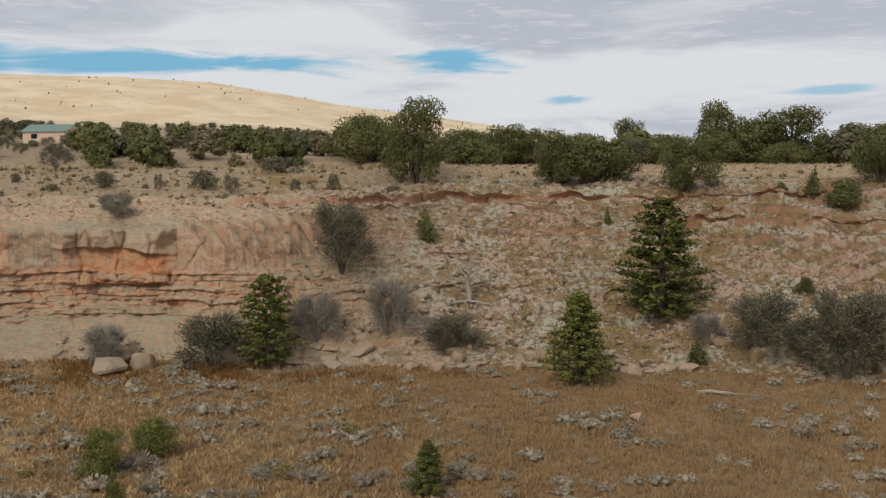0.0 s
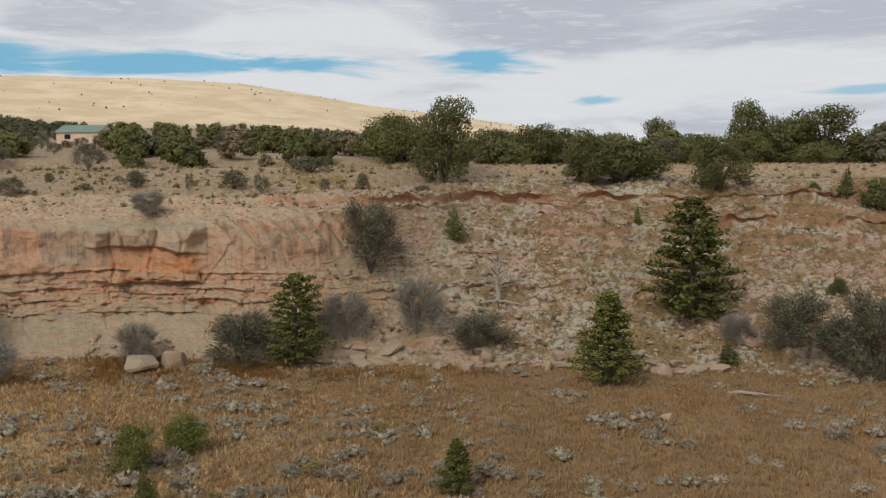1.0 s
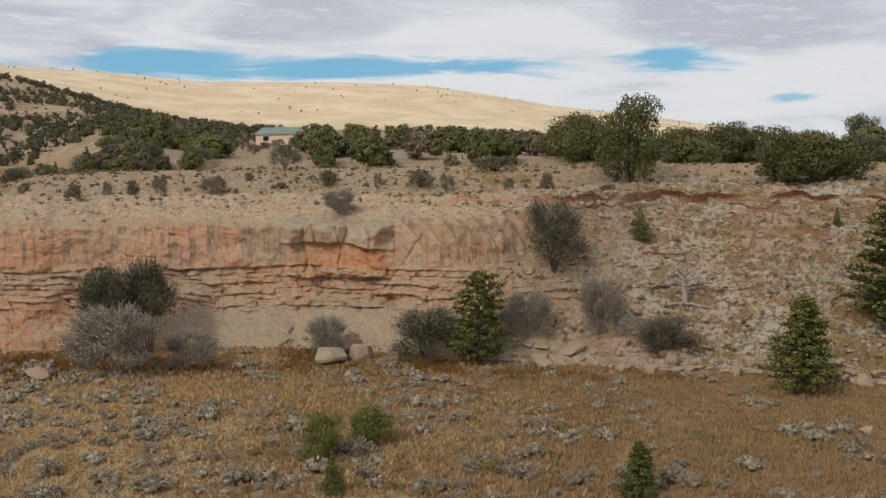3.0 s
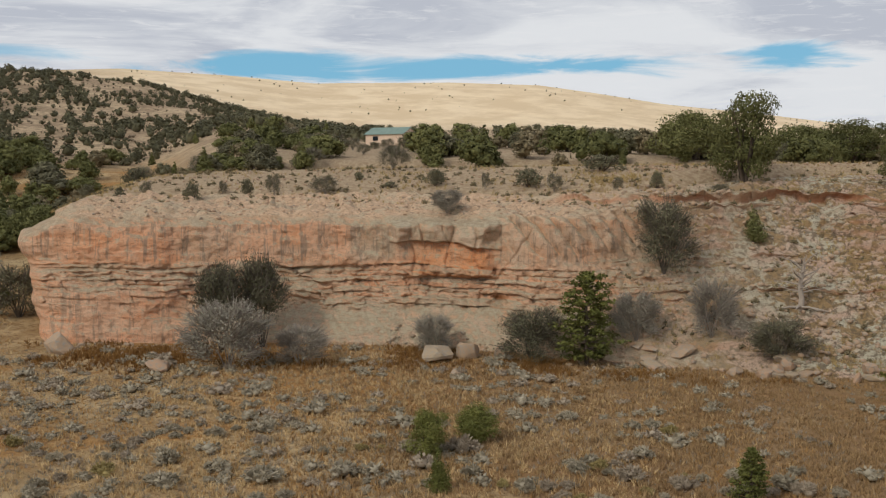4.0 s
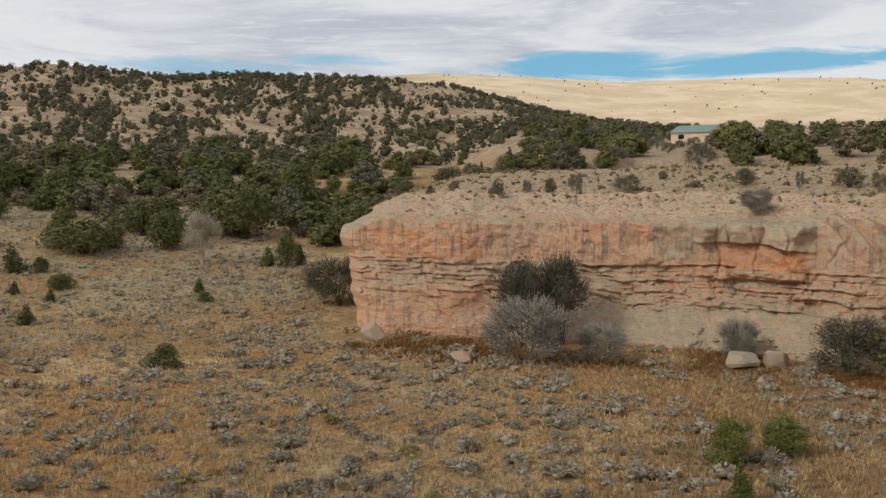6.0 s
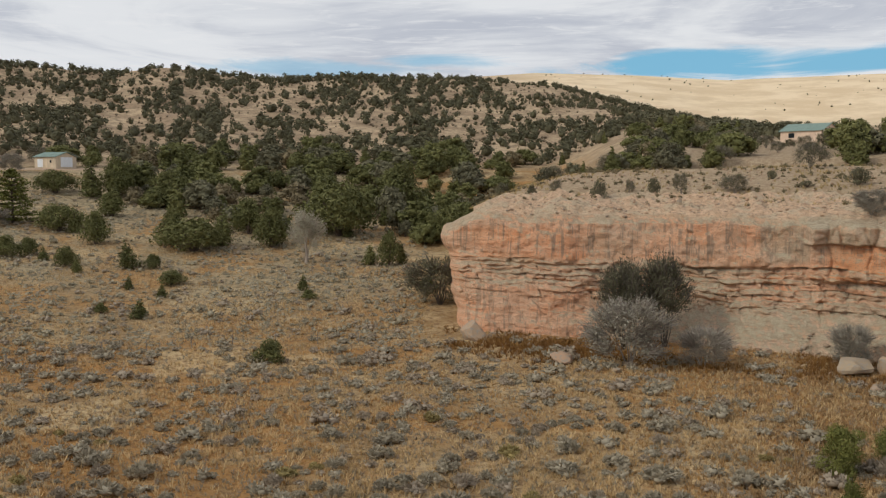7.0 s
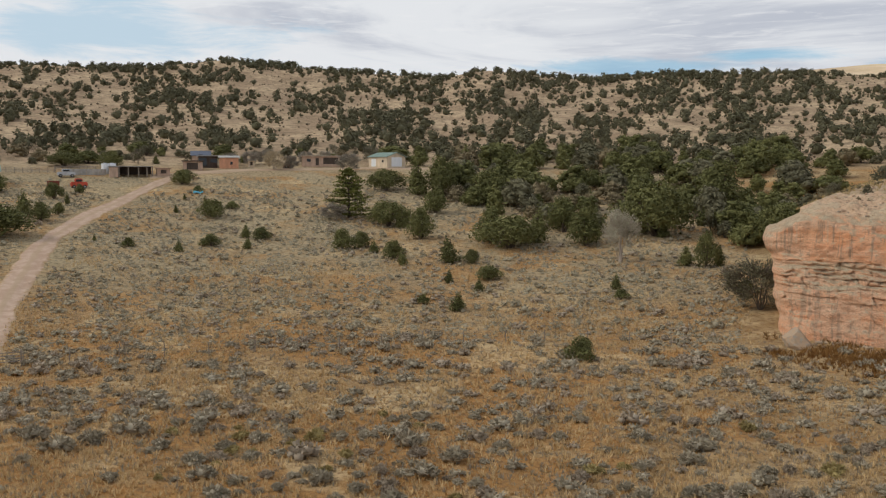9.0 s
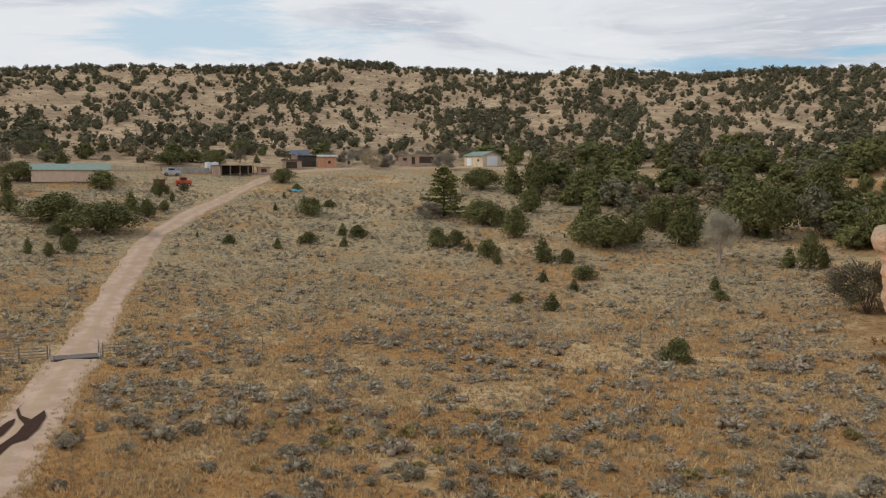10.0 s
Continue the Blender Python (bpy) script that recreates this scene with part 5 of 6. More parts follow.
for name_, geos, keep_, mat_, words in (
        ("sagebrush_cover", [sage_geo(110, 0.045, 1) for _ in range(5)], lambda q, k: math.hypot(q[0], q[1]) < 105 and k % 3, M_SAGE, "pale grey-green sagebrush over the valley floor"),
        ("dry_sagebrush_cover", [sage_geo(110, 0.045, 1) for _ in range(5)], lambda q, k: math.hypot(q[0], q[1]) < 105 and k % 3 == 0, M_SAGE_GREY, "dull grey-brown sagebrush over the valley floor"),
        ("sagebrush_distance", [sage_geo(27, 0.085, 1) for _ in range(5)], lambda q, k: math.hypot(q[0], q[1]) >= 105 and k % 3, M_SAGE_FAR, "pale grey-green sagebrush thinning up the far field"),
        ("dry_sagebrush_distance", [sage_geo(27, 0.085, 1) for _ in range(5)], lambda q, k: math.hypot(q[0], q[1]) >= 105 and k % 3 == 0, M_SAGE_GREY, "dull grey-brown sagebrush thinning up the far field")):
    picked = [q for k, q in enumerate(far_spots) if keep_(q, k)]
    tagged(new(name_, scatter_mesh(name_, geos, picked, mat_)), words, "sagebrush", kind="stuff")
specks = []
while len(specks) < 6500:
    az, d = rng.uniform(42.5, 92), math.sqrt(rng.uniform(100 ** 2, 232 ** 2))
    x, y = (float(q) for q in polar(az, d))
    if rng.random() > 0.55 + 1.3 * float(rough(az * 0.5, d * 0.06, 3, 420)) or off_road(x, y) < 3.0 or (az < 57 and d > 165):
        continue
    wd = rng.uniform(0.4, 0.95)
    specks.append((x, y, float(land_z(az, d)) - 0.02, wd, wd * rng.uniform(0.45, 0.7), rng.uniform(0, 6.28), rng.integers(0, 4)))
tagged(new("low_sagebrush", scatter_mesh("low_sagebrush", [join((lump(1, 0.8, 0.9, 0.2)), as_tris(quads_at(ball(9) * 0.42 + (0, 0, 0.3), ball(9) + (0, 0, 0.6), 0.26, 1.4))) for _ in range(4)], specks, M_SAGE_FAR)), "low grey sagebrush over the far field", "sagebrush", kind="stuff")


# ---- dry grass ----
def tuft(n):
    """A unit-tall tuft of dry blades."""
    a = rng.uniform(0, 6.28, n)
    foot_ = np.stack([np.cos(a) * 0.2, np.sin(a) * 0.2, a * 0], 1) * rng.uniform(0.2, 1, (n, 1))
    tip = foot_ * 2.2 + np.stack([rng.normal(size=n) * 0.2, rng.normal(size=n) * 0.2, rng.uniform(0.6, 1.0, n)], 1)
    side = np.stack([-np.sin(a), np.cos(a), a * 0], 1) * 0.055
    return np.stack([foot_ - side, foot_ + side, tip], 1).reshape(-1, 3), np.arange(3 * n).reshape(n, 3)


tufts = [tuft(9) for _ in range(6)]


def grass(name, label, material, total, az0, az1, d0, d1, keep, h0, h1):
    """Joined tufts where keep(az, d) is above a random number."""
    n_ = total * 7
    az = rng.uniform(az0, az1, n_)
    d = np.sqrt(rng.uniform(d0 ** 2, d1 ** 2, n_))
    ok = keep(az, d) > rng.random(n_)
    az, d = az[ok][:total], d[ok][:total]
    x, y = polar(az, d)
    ht = rng.uniform(h0, h1, len(az))
    rd = np.array([off_road(px, py) if az_ > 70 else 9 for px, py, az_ in zip(x, y, az)])
    if name in ("mesa_grass", "slope_grass"):
        z = np.array([surface_z(px, py) for px, py in zip(x, y)])
    else:
        z = land_z(az, d)
    spots_ = np.stack([x, y, z - 0.02, ht * 1.3, ht, rng.uniform(0, 6.28, len(az)), rng.integers(0, 6, len(az))], 1)[rd > 1.55]
    tagged(new(name, scatter_mesh(name, tufts, spots_, material)), label, "grass", kind="stuff")


def open_field(az, d):
    return ((az > 42.2) | (d < foot(az) - 0.3)) * np.clip(64 / d, 0, 1) ** 2 * ease(205, 120, d)


grass("brown_grass", "brown dry grass below the rocky slope", M_BROWN_GRASS, 20000, -27, 34, 51, 110, lambda az, d: open_field(az, d) * ease(34, 12, az) * np.clip(0.9 + 1.0 * rough(az * 0.22, d * 0.07, 3, 505), 0.25, 1), 0.22, 0.55)
grass("dry_grass", "straw-coloured dry grass on the valley floor", M_GRASS, 34000, -10, 92, 51, 205, lambda az, d: open_field(az, d) * ease(-6, 26, az) * np.clip(0.8 + 1.2 * rough(az * 0.22, d * 0.07, 3, 500), 0.2, 1), 0.22, 0.55)
grass("grey_forbs", "small grey-green forbs between the sagebrush", M_SAGE, 9000, -27, 92, 51, 150, lambda az, d: open_field(az, d) * ease(2, 30, az) * np.clip(0.6 + 1.4 * rough(az * 0.35, d * 0.09, 3, 530), 0.1, 1), 0.18, 0.42)
grass("dull_forbs", "small dull brown forbs in the dry grass", M_SAGE_GREY, 8000, -27, 92, 51, 150, lambda az, d: open_field(az, d) * np.clip(0.5 + 1.4 * rough(az * 0.35, d * 0.09, 3, 535), 0.1, 1), 0.18, 0.45)
grass("rusty_grass", "rust-brown dry grass patches in the field", M_GRASS_RUST, 20000, -27, 92, 51, 170, lambda az, d: open_field(az, d) * np.clip(0.12 + 1.9 * rough(az * 0.16, d * 0.05, 3, 520), 0.03, 1), 0.15, 0.38)
grass("cliff_foot_weeds", "dark rust-brown weeds below the cliff", M_WEED, 7600, -4, 41.5, 82, 112, lambda az, d: np.clip(1 - np.abs(d - foot(az) + 5.5) / (4 + 5 * ease(12, 20, az)), 0, 1) ** 1.5 * np.clip(0.25 + 1.6 * rough(az * 0.4, d * 0.2, 2, 540), 0, 1), 0.25, 0.75)
grass("mesa_grass", "pale dry grass among stones on the mesa", M_MESA_GRASS, 3400, -28, 40, 104, 152, lambda az, d: (d - foot(az) > np.where(az > 9, 10, 30)) * np.clip(0.5 + 1.2 * rough(az * 0.3, d * 0.12, 2, 560), 0.05, 1), 0.2, 0.55)
grass("slope_grass", "dry grass tufts in the rocky slope", M_MESA_GRASS, 4200, -28, 10, 92, 123, lambda az, d: (d > foot(az)) * np.clip(0.15 + 1.5 * rough(az * 0.22, d * 0.09, 3, 580), 0.03, 1), 0.2, 0.6)

# low brush past counting, on the slope and the mesa
brush = [sage_geo(24, 0.06, 1) for _ in range(5)]
spots = []
while len(spots) < 1200:
    az = rng.uniform(-28, 40)
    o = rng.uniform(9, 48) if az > 9 else rng.uniform(2, 50)
    d = float(foot(az)) + o
    x, y = (float(q) for q in polar(az, d))
    wd = rng.uniform(0.35, 1.2)
    spots.append((x, y, surface_z(x, y) - 0.05, wd, wd * rng.uniform(0.6, 1.1), rng.uniform(0, 6.28), rng.integers(0, 5)))
tagged(new("mesa_brush", scatter_mesh("mesa_brush", brush, spots, M_TAWNY)), "low brown-green brush on the rocks and mesa", "brush", kind="stuff")
# ---- road, gate and ranch ----
def part(name, bm, material, parent, label=""):
    me_ = bpy.data.meshes.new(name)
    bm.to_mesh(me_)
    bm.free()
    me_.materials.append(material)
    o = new(name, me_)
    o.parent = parent
    if label:
        tagged(o, label)
    return o


def box(bm, x0, x1, y0, y1, z0, z1, bevel=0.0):
    v_ = bmesh.ops.create_cube(bm, size=1.0)["verts"]
    for q_ in v_:
        q_.co = Vector(((x0 + x1) / 2 + q_.co.x * (x1 - x0), (y0 + y1) / 2 + q_.co.y * (y1 - y0), (z0 + z1) / 2 + q_.co.z * (z1 - z0)))
    if bevel:
        bmesh.ops.bevel(bm, geom=list({e for q_ in v_ for e in q_.link_edges}), offset=bevel, segments=2, affect="EDGES")
    return bm


def rod(bm, a, b, r, sides=8):
    a, b = Vector(a), Vector(b)
    m_ = Matrix.Translation((a + b) / 2) @ (b - a).to_track_quat("Z", "Y").to_matrix().to_4x4()
    bmesh.ops.create_cone(bm, cap_ends=True, segments=sides, radius1=r, radius2=r, depth=(b - a).length, matrix=m_)
    return bm


def fresh():
    return bmesh.new()


def face_camera(x, y, turn=0.0):
    """A frame at a place whose -y side looks at the hovering camera, then turned."""
    near_ = 1 - 0.026 * float(ease(72, 78, math.degrees(math.atan2(-x, y))))
    x, y = x * near_, y * near_
    return Matrix.Translation((x, y, ground_at(x, y))) @ pose(0, 0, 0, 0, 0, math.degrees(math.atan2(-x, y)) + turn)


# dirt road: a crowned ribbon with soft ragged edges
pts = road_xy
seg = np.concatenate([[0], np.cumsum(np.hypot(*np.diff(pts, axis=0).T))])
ss = np.arange(0, seg[-1], 0.7)


def smooth_line(k, s_):
    raw = np.interp(s_, seg, pts[:, k])
    ker = np.ones(21) / 21
    return np.convolve(np.pad(raw, 10, mode="edge"), ker, "valid")


rx, ry = smooth_line(0, ss), smooth_line(1, ss)
tx, ty = np.gradient(rx), np.gradient(ry)
ln = np.hypot(tx, ty)
nx, ny = -ty / ln, tx / ln
cols = np.linspace(-1, 1, 13)
half = np.interp(ss, [0, 45, 120, 200], [2.9, 2.5, 2.0, 1.6]) + 0.4 * rough(ss * 0.12, ss * 0, 3, 600)
W_, S_ = np.meshgrid(cols, ss)
H_ = half[:, None] * (1 + 0.16 * rough(S_ * 0.35, W_ * 0 + np.sign(W_) * 5, 2, 601))
PX, PY = rx[:, None] + nx[:, None] * W_ * H_, ry[:, None] + ny[:, None] * W_ * H_
PZ = land_z(np.degrees(np.arctan2(-PX, PY)), np.hypot(PX, PY)) + 0.14 - 0.10 * np.abs(W_) ** 4 - 0.06 * np.exp(-((np.abs(W_) - 0.45) / 0.14) ** 2) - 0.12 * (np.abs(W_) > 0.98)
road_me = grid_mesh("road", np.stack([PX, PY, PZ], -1))
spread(road_me, "across", np.abs(W_))
road = tagged(new("road", road_me), "pale pink dirt road with wheel ruts", "road", kind="structure")
road.data.materials.append(M_ROAD)
# a bare yard in front of the ranch
yard_az, yard_d = np.meshgrid(np.linspace(60.5, 76, 80), np.linspace(-3.5, 3.5, 9))
yd = np.interp(yard_az, [60, 66, 72, 76], [247, 246, 241, 234]) + yard_d * (0.7 + 0.3 * rough(yard_az * 0.8, yard_d * 0, 2, 610))
yx, yy = polar(yard_az, yd)
yz = land_z(yard_az, yd) + 0.22 - 0.3 * np.abs(yard_d / 3.5) ** 4
yard = tagged(new("yard", grid_mesh("yard", np.stack([yx, yy, yz], -1)[:, ::-1])), "bare pale dirt yard before the ranch buildings", "yard", kind="structure")
yard.data.materials.append(M_ROAD)


def mud_patch(cx, cy, points):
    """A wet dark track: an irregular flat patch laid on the road."""
    bm = fresh()
    vs = []
    for x, y in points:
        vs.append(bm.verts.new((cx + x, cy + y, ground_at(cx + x, cy + y) + 0.18)))
    bm.faces.new(vs)
    bmesh.ops.triangulate(bm, faces=bm.faces[:])
    me_ = bpy.data.meshes.new("wet_patch")
    bm.to_mesh(me_)
    bm.free()
    me_.materials.append(M_MUD)
    return tagged(new("wet_patch", me_), "dark wet mud patch on the dirt road", "puddle")


mud_patch(0, 0, ((-81.7, 2.8), (-79.2, 2.2), (-76.7, 2.3), (-75.2, 2.9), (-77.4, 3.9), (-75.6, 3.9), (-72.2, 3.2), (-70.0, 2.4), (-69.2, 1.5), (-66.2, 0.6), (-65.2, 0.2), (-67.7, 0.2), (-69.7, 1.0), (-71.7, 1.8), (-74.0, 2.4), (-76.0, 2.1), (-78.7, 2.0)))
mud_patch(0, 0, ((-76.0, 1.9), (-75.2, 1.4), (-72.0, 0.2), (-70.0, 0.2), (-71.7, 1.0), (-74.2, 1.7)))

# cattle guard across the road with gate wings
ca, cb = Vector((-96.8, 5.7)), Vector((-96.8, 9.5))
mid_ = (ca + cb) / 2
gz = float(PZ[np.argmin(np.hypot(rx + 96.8, ry - 7.6)), 6])
guard = tagged(new("cattle_guard"), "dark steel cattle guard set across the dirt road", "cattle guard")
guard.matrix_basis = Matrix.Translation((mid_.x, mid_.y, gz))
# a solid dark block stands for the shaded hollow under the rails
part("pit", box(fresh(), -1.1, 1.1, -2.0, 2.0, -0.25, -0.01), M_DARKWOOD, guard)
for i in range(9):
    part("rail", rod(fresh(), (-0.95 + i * 0.235, -1.95, 0.02), (-0.95 + i * 0.235, 1.95, 0.02), 0.045), M_STEEL, guard)
for y_ in (-2.05, 2.05):
    part("kerb_beam", box(fresh(), -1.15, 1.15, y_ - 0.12, y_ + 0.12, -0.2, 0.05, 0.02), M_STEEL, guard)
for y_, s_ in ((-2.15, -1), (2.15, 1)):
    wing = part("wing", rod(rod(fresh(), (-1.1, y_, 1.25), (1.1, y_, 0.15), 0.05), (-1.1, y_, 0.0), (-1.1, y_, 1.3), 0.06), M_STEEL, guard, "sloping steel wing frame")


def gate_panel(x, y, length, turn, name, label):
    """A pipe gate of posts and rails."""
    g = tagged(new(name), label, "gate")
    g.matrix_basis = Matrix.Translation((x, y, ground_at(x, y))) @ pose(0, 0, 0, 0, 0, turn)
    n_posts = max(2, int(length / 1.6) + 1)
    for i in range(n_posts):
        u = length * i / (n_posts - 1)
        part("post", rod(fresh(), (u, 0, -0.3), (u, 0, 1.4), 0.065), M_POST, g)
    for z_ in (0.35, 0.62, 0.90, 1.18):
        part("rail", rod(fresh(), (0, 0, z_), (length, 0, z_), 0.038), M_STEEL, g)
    return g


gate_panel(-96.9, 5.2, 4.8, -90, "pipe_gate", "grey pipe gate beside the cattle guard")
gate_panel(-96.7, 10.0, 2.2, 90, "pipe_gate", "short grey pipe panel beside the cattle guard")

# wire fence over the field
fence = tagged(new("wire_fence"), "old wire fence with thin wooden posts across the field", "fence")
fl = [(-96.7, 12.2), (-93.0, 28.0), (-88.0, 47.0), (-80.0, 62.0), (-72.0, 72.0)]
fx, fy = [p_[0] for p_ in fl], [p_[1] for p_ in fl]
fs_ = np.concatenate([[0], np.cumsum(np.hypot(np.diff(fx), np.diff(fy)))])
tops = []
for i, s_ in enumerate(np.arange(0, fs_[-1], 4.2)):
    x, y = float(np.interp(s_, fs_, fx)) + rng.normal() * 0.08, float(np.interp(s_, fs_, fy)) + rng.normal() * 0.08
    z = ground_at(x, y)
    ht = rng.uniform(1.15, 1.5)
    part("post", rod(fresh(), (x, y, z - 0.3), (x + rng.normal() * 0.05, y + rng.normal() * 0.05, z + ht), 0.05, 6), M_POST, fence)
    tops.append((x, y, z))
for h_ in (0.45, 0.8, 1.1):
    o = new("wire", mesh_of("wire", tube([(a[0], a[1], a[2] + h_) for a in tops], [0.01] * len(tops), 3), M_STEEL))
    o.parent = fence


def gable_house(name, x, y, turn, length, width, eave, ridge, wall_m, roof_m, label, openings=(), over=0.35):
    """A gabled shed: its long side along local x, openings as (side, start, end, bottom, top, material, part)."""
    h = tagged(new(name), label, "building")
    h.matrix_basis = face_camera(x, y, turn)
    L_, W2 = length / 2, width / 2
    bm = fresh()
    prof = [(-W2, -0.4), (W2, -0.4), (W2, eave), (0, ridge), (-W2, eave)]
    a_ = [bm.verts.new((-L_, py, pz)) for py, pz in prof]
    b_ = [bm.verts.new((L_, py, pz)) for py, pz in prof]
    bm.faces.new(a_[::-1])
    bm.faces.new(b_)
    for i in range(5):
        j = (i + 1) % 5
        bm.faces.new((a_[i], a_[j], b_[j], b_[i]))
    part("wall", bm, wall_m, h)
    for s_ in (-1, 1):
        bm = fresh()
        up_ = (ridge - eave) / W2
        y1 = s_ * (W2 + over)
        z1 = eave - up_ * over
        q_ = [(-L_ - over, 0, ridge), (L_ + over, 0, ridge), (L_ + over, y1, z1), (-L_ - over, y1, z1)]
        lo_ = [bm.verts.new((a, b, c_ + 0.03)) for a, b, c_ in q_]
        hi_ = [bm.verts.new((a, b, c_ + 0.13)) for a, b, c_ in q_]
        bm.faces.new(lo_)
        bm.faces.new(hi_[::-1])
        for i in range(4):
            j = (i + 1) % 4
            bm.faces.new((lo_[i], lo_[j], hi_[j], hi_[i]))
        bmesh.ops.recalc_face_normals(bm, faces=bm.faces[:])
        slope_ = part("roof", bm, roof_m, h)
        for u in np.arange(-L_, L_ + 0.01, length / 8):
            part("seam", rod(fresh(), (float(u), 0, ridge + 0.14), (float(u), y1, z1 + 0.14), 0.03, 4), roof_m, slope_)
    for side, u0, u1, z0, z1, mat_, pname in openings:
        bm = fresh()
        if side == "front":
            box(bm, u0, u1, -W2 - 0.06, -W2 + 0.02, z0, z1)
        elif side == "left":
            box(bm, -L_ - 0.06, -L_ + 0.02, u0, u1, z0, z1)
        else:
            box(bm, L_ - 0.02, L_ + 0.06, u0, u1, z0, z1)
        part(pname, bm, mat_, h)
    return h


gable_house("garage_building", -222.9, 114.5, -46, 6.6, 6.4, 2.4, 3.4, M_WALL_CREAM, M_ROOF_GREEN, "cream metal garage with green roof and white doors",
            (("right", -1.7, 1.9, 0.0, 2.3, M_DOOR_WHITE, "garage_door"), ("front", -2.3, -0.7, 0.0, 1.9, M_DOOR_WHITE, "door"), ("front", 1.5, 2.0, 1.0, 1.6, M_GLASS, "window")))
gable_house("barn", -84.0, 214.5, -32, 10.0, 6.6, 2.4, 3.9, M_WALL_PEACH, M_ROOF_GREEN, "pale barn with green metal roof among junipers",
            (("front", -3.0, -1.6, 0.9, 1.9, M_GLASS, "window"), ("right", -1.0, 1.0, 0.0, 2.2, M_DARKWOOD, "door")))
gable_house("long_shed", -232.0, 17.9, 0, 15.4, 6.6, 2.1, 3.3, M_WALL_PEACH, M_ROOF_GREEN, "long peach metal shed with pale green roof", (("front", 6.6, 7.2, 0.3, 1.9, M_WALL_CREAM, "door"),))
gable_house("orange_shed", -236.0, 77.9, 4, 4.4, 3.2, 2.5, 2.9, M_ORANGE, M_TIN, "small orange plank shed with a flat tin roof", (("front", 0.2, 0.8, 0.8, 1.5, M_GLASS, "window"),))


def flat_house(name, x, y, turn, length, width, high, wall_m, roof_m, label, openings):
    h = tagged(new(name), label, "building")
    h.matrix_basis = face_camera(x, y, turn)
    part("wall", box(fresh(), -length / 2, length / 2, -width / 2, width / 2, -0.4, high, 0.05), wall_m, h)
    part("roof", box(fresh(), -length / 2 - 0.3, length / 2 + 0.3, -width / 2 - 0.5, width / 2 + 0.3, high + 0.004, high + 0.22, 0.03), roof_m, h)
    for u0, u1, z0, z1, mat_, pname in openings:
        part(pname, box(fresh(), u0, u1, -width / 2 - 0.05, -width / 2 + 0.03, z0, z1), mat_, h)
    return h


# a flat dark panel on the wall stands for the shade inside the porch
flat_house("adobe_house", -233.0, 101.0, 0, 9.6, 5.0, 2.2, M_ADOBE, M_TAN_ROOF, "low adobe ranch house with a tan porch roof",
           ((0.5, 4.2, 0.3, 1.9, M_DARKWOOD, "porch_opening"), (-3.6, -2.6, 0.9, 1.6, M_GLASS, "window"), (-1.4, -0.6, 0.0, 1.8, M_DARKWOOD, "door")))
# doorway is no opening: a dark sheet painted as its inner shade
flat_house("adobe_hut", -236.0, 69.0, 0, 4.6, 3.4, 2.0, M_ADOBE, M_DARKWOOD, "small adobe hut with dark doorway", ((-1.4, 1.2, 0.1, 1.7, M_DARKWOOD, "doorway"),))
# the ruin's window too is a dark sheet in place of a shaded hole
flat_house("adobe_ruin", -231.0, 60.6, 5, 2.9, 2.4, 1.6, M_ADOBE, M_ADOBE, "small roofless adobe block with a dark window", ((-0.6, 0.6, 0.5, 1.3, M_DARKWOOD, "window"),))
flat_house("pump_house", -237.0, 84.0, 0, 1.6, 1.6, 1.4, M_WALL_CREAM, M_TIN, "tiny cream pump house", ((-0.3, 0.3, 0.2, 1.1, M_DARKWOOD, "door"),))

# open-fronted animal shed on posts
shed = tagged(new("open_shed"), "open-fronted animal shed with tin roof on posts", "shed")
shed.matrix_basis = face_camera(-234.5, 54.5, 3)
part("roof", box(fresh(), -5.2, 4.4, -2.2, 2.2, 2.05, 2.2, 0.03), M_TIN, shed)
part("back_wall", box(fresh(), -5.0, 4.2, 1.8, 2.0, -0.3, 2.05), M_DARKWOOD, shed)
part("end_wall", box(fresh(), -5.0, -3.2, -2.0, 1.8, -0.3, 1.9), M_ADOBE, shed)
for u in (-3.0, -1.0, 1.2, 3.0, 4.2):
    part("post", box(fresh(), u - 0.12, u + 0.12, -2.05, -1.8, -0.3, 2.05), M_POST, shed)
# red things, tanks, tarp, trailer
tank = tagged(new("rusty_tank"), "dark rusty red square tank in the yard", "tank")
tank.matrix_basis = face_camera(-222.7, 35.3, 10)
part("body", box(fresh(), -1.05, 1.05, -0.9, 0.9, -0.1, 1.6, 0.08), M_RUST, tank)
part("rim", box(fresh(), -1.12, 1.12, -0.97, 0.97, 1.5, 1.62, 0.02), M_RUST, tank)


def vehicle(name, x, y, turn, L_, H_, body_m, label, category="car"):
    """A small parked vehicle: hull, cabin, panes and wheels."""
    v0 = tagged(new(name), label, category)
    v0.matrix_basis = face_camera(x, y, turn) @ Matrix.Translation((0, 0, 0.14))
    part("body", box(fresh(), -L_ / 2, L_ / 2, -0.85, 0.85, 0.25, H_ * 0.62, 0.16), body_m, v0)
    cab = part("cabin", box(fresh(), -L_ * 0.25, L_ * 0.22, -0.75, 0.75, H_ * 0.6, H_, 0.18), body_m, v0)
    part("window", box(fresh(), -L_ * 0.2, L_ * 0.17, -0.79, -0.74, H_ * 0.66, H_ * 0.9), M_GLASS, cab)
    for wx in (-L_ * 0.32, L_ * 0.32):
        for wy in (-0.8, 0.8):
            wheel = part("wheel", rod(fresh(), (wx, wy - 0.1, 0.22), (wx, wy + 0.1, 0.22), 0.36, 14), M_RUBBER, v0)
            part("rim", rod(fresh(), (wx, wy - 0.12, 0.22), (wx, wy + 0.12, 0.22), 0.19, 10), M_TIN, wheel)
    return v0


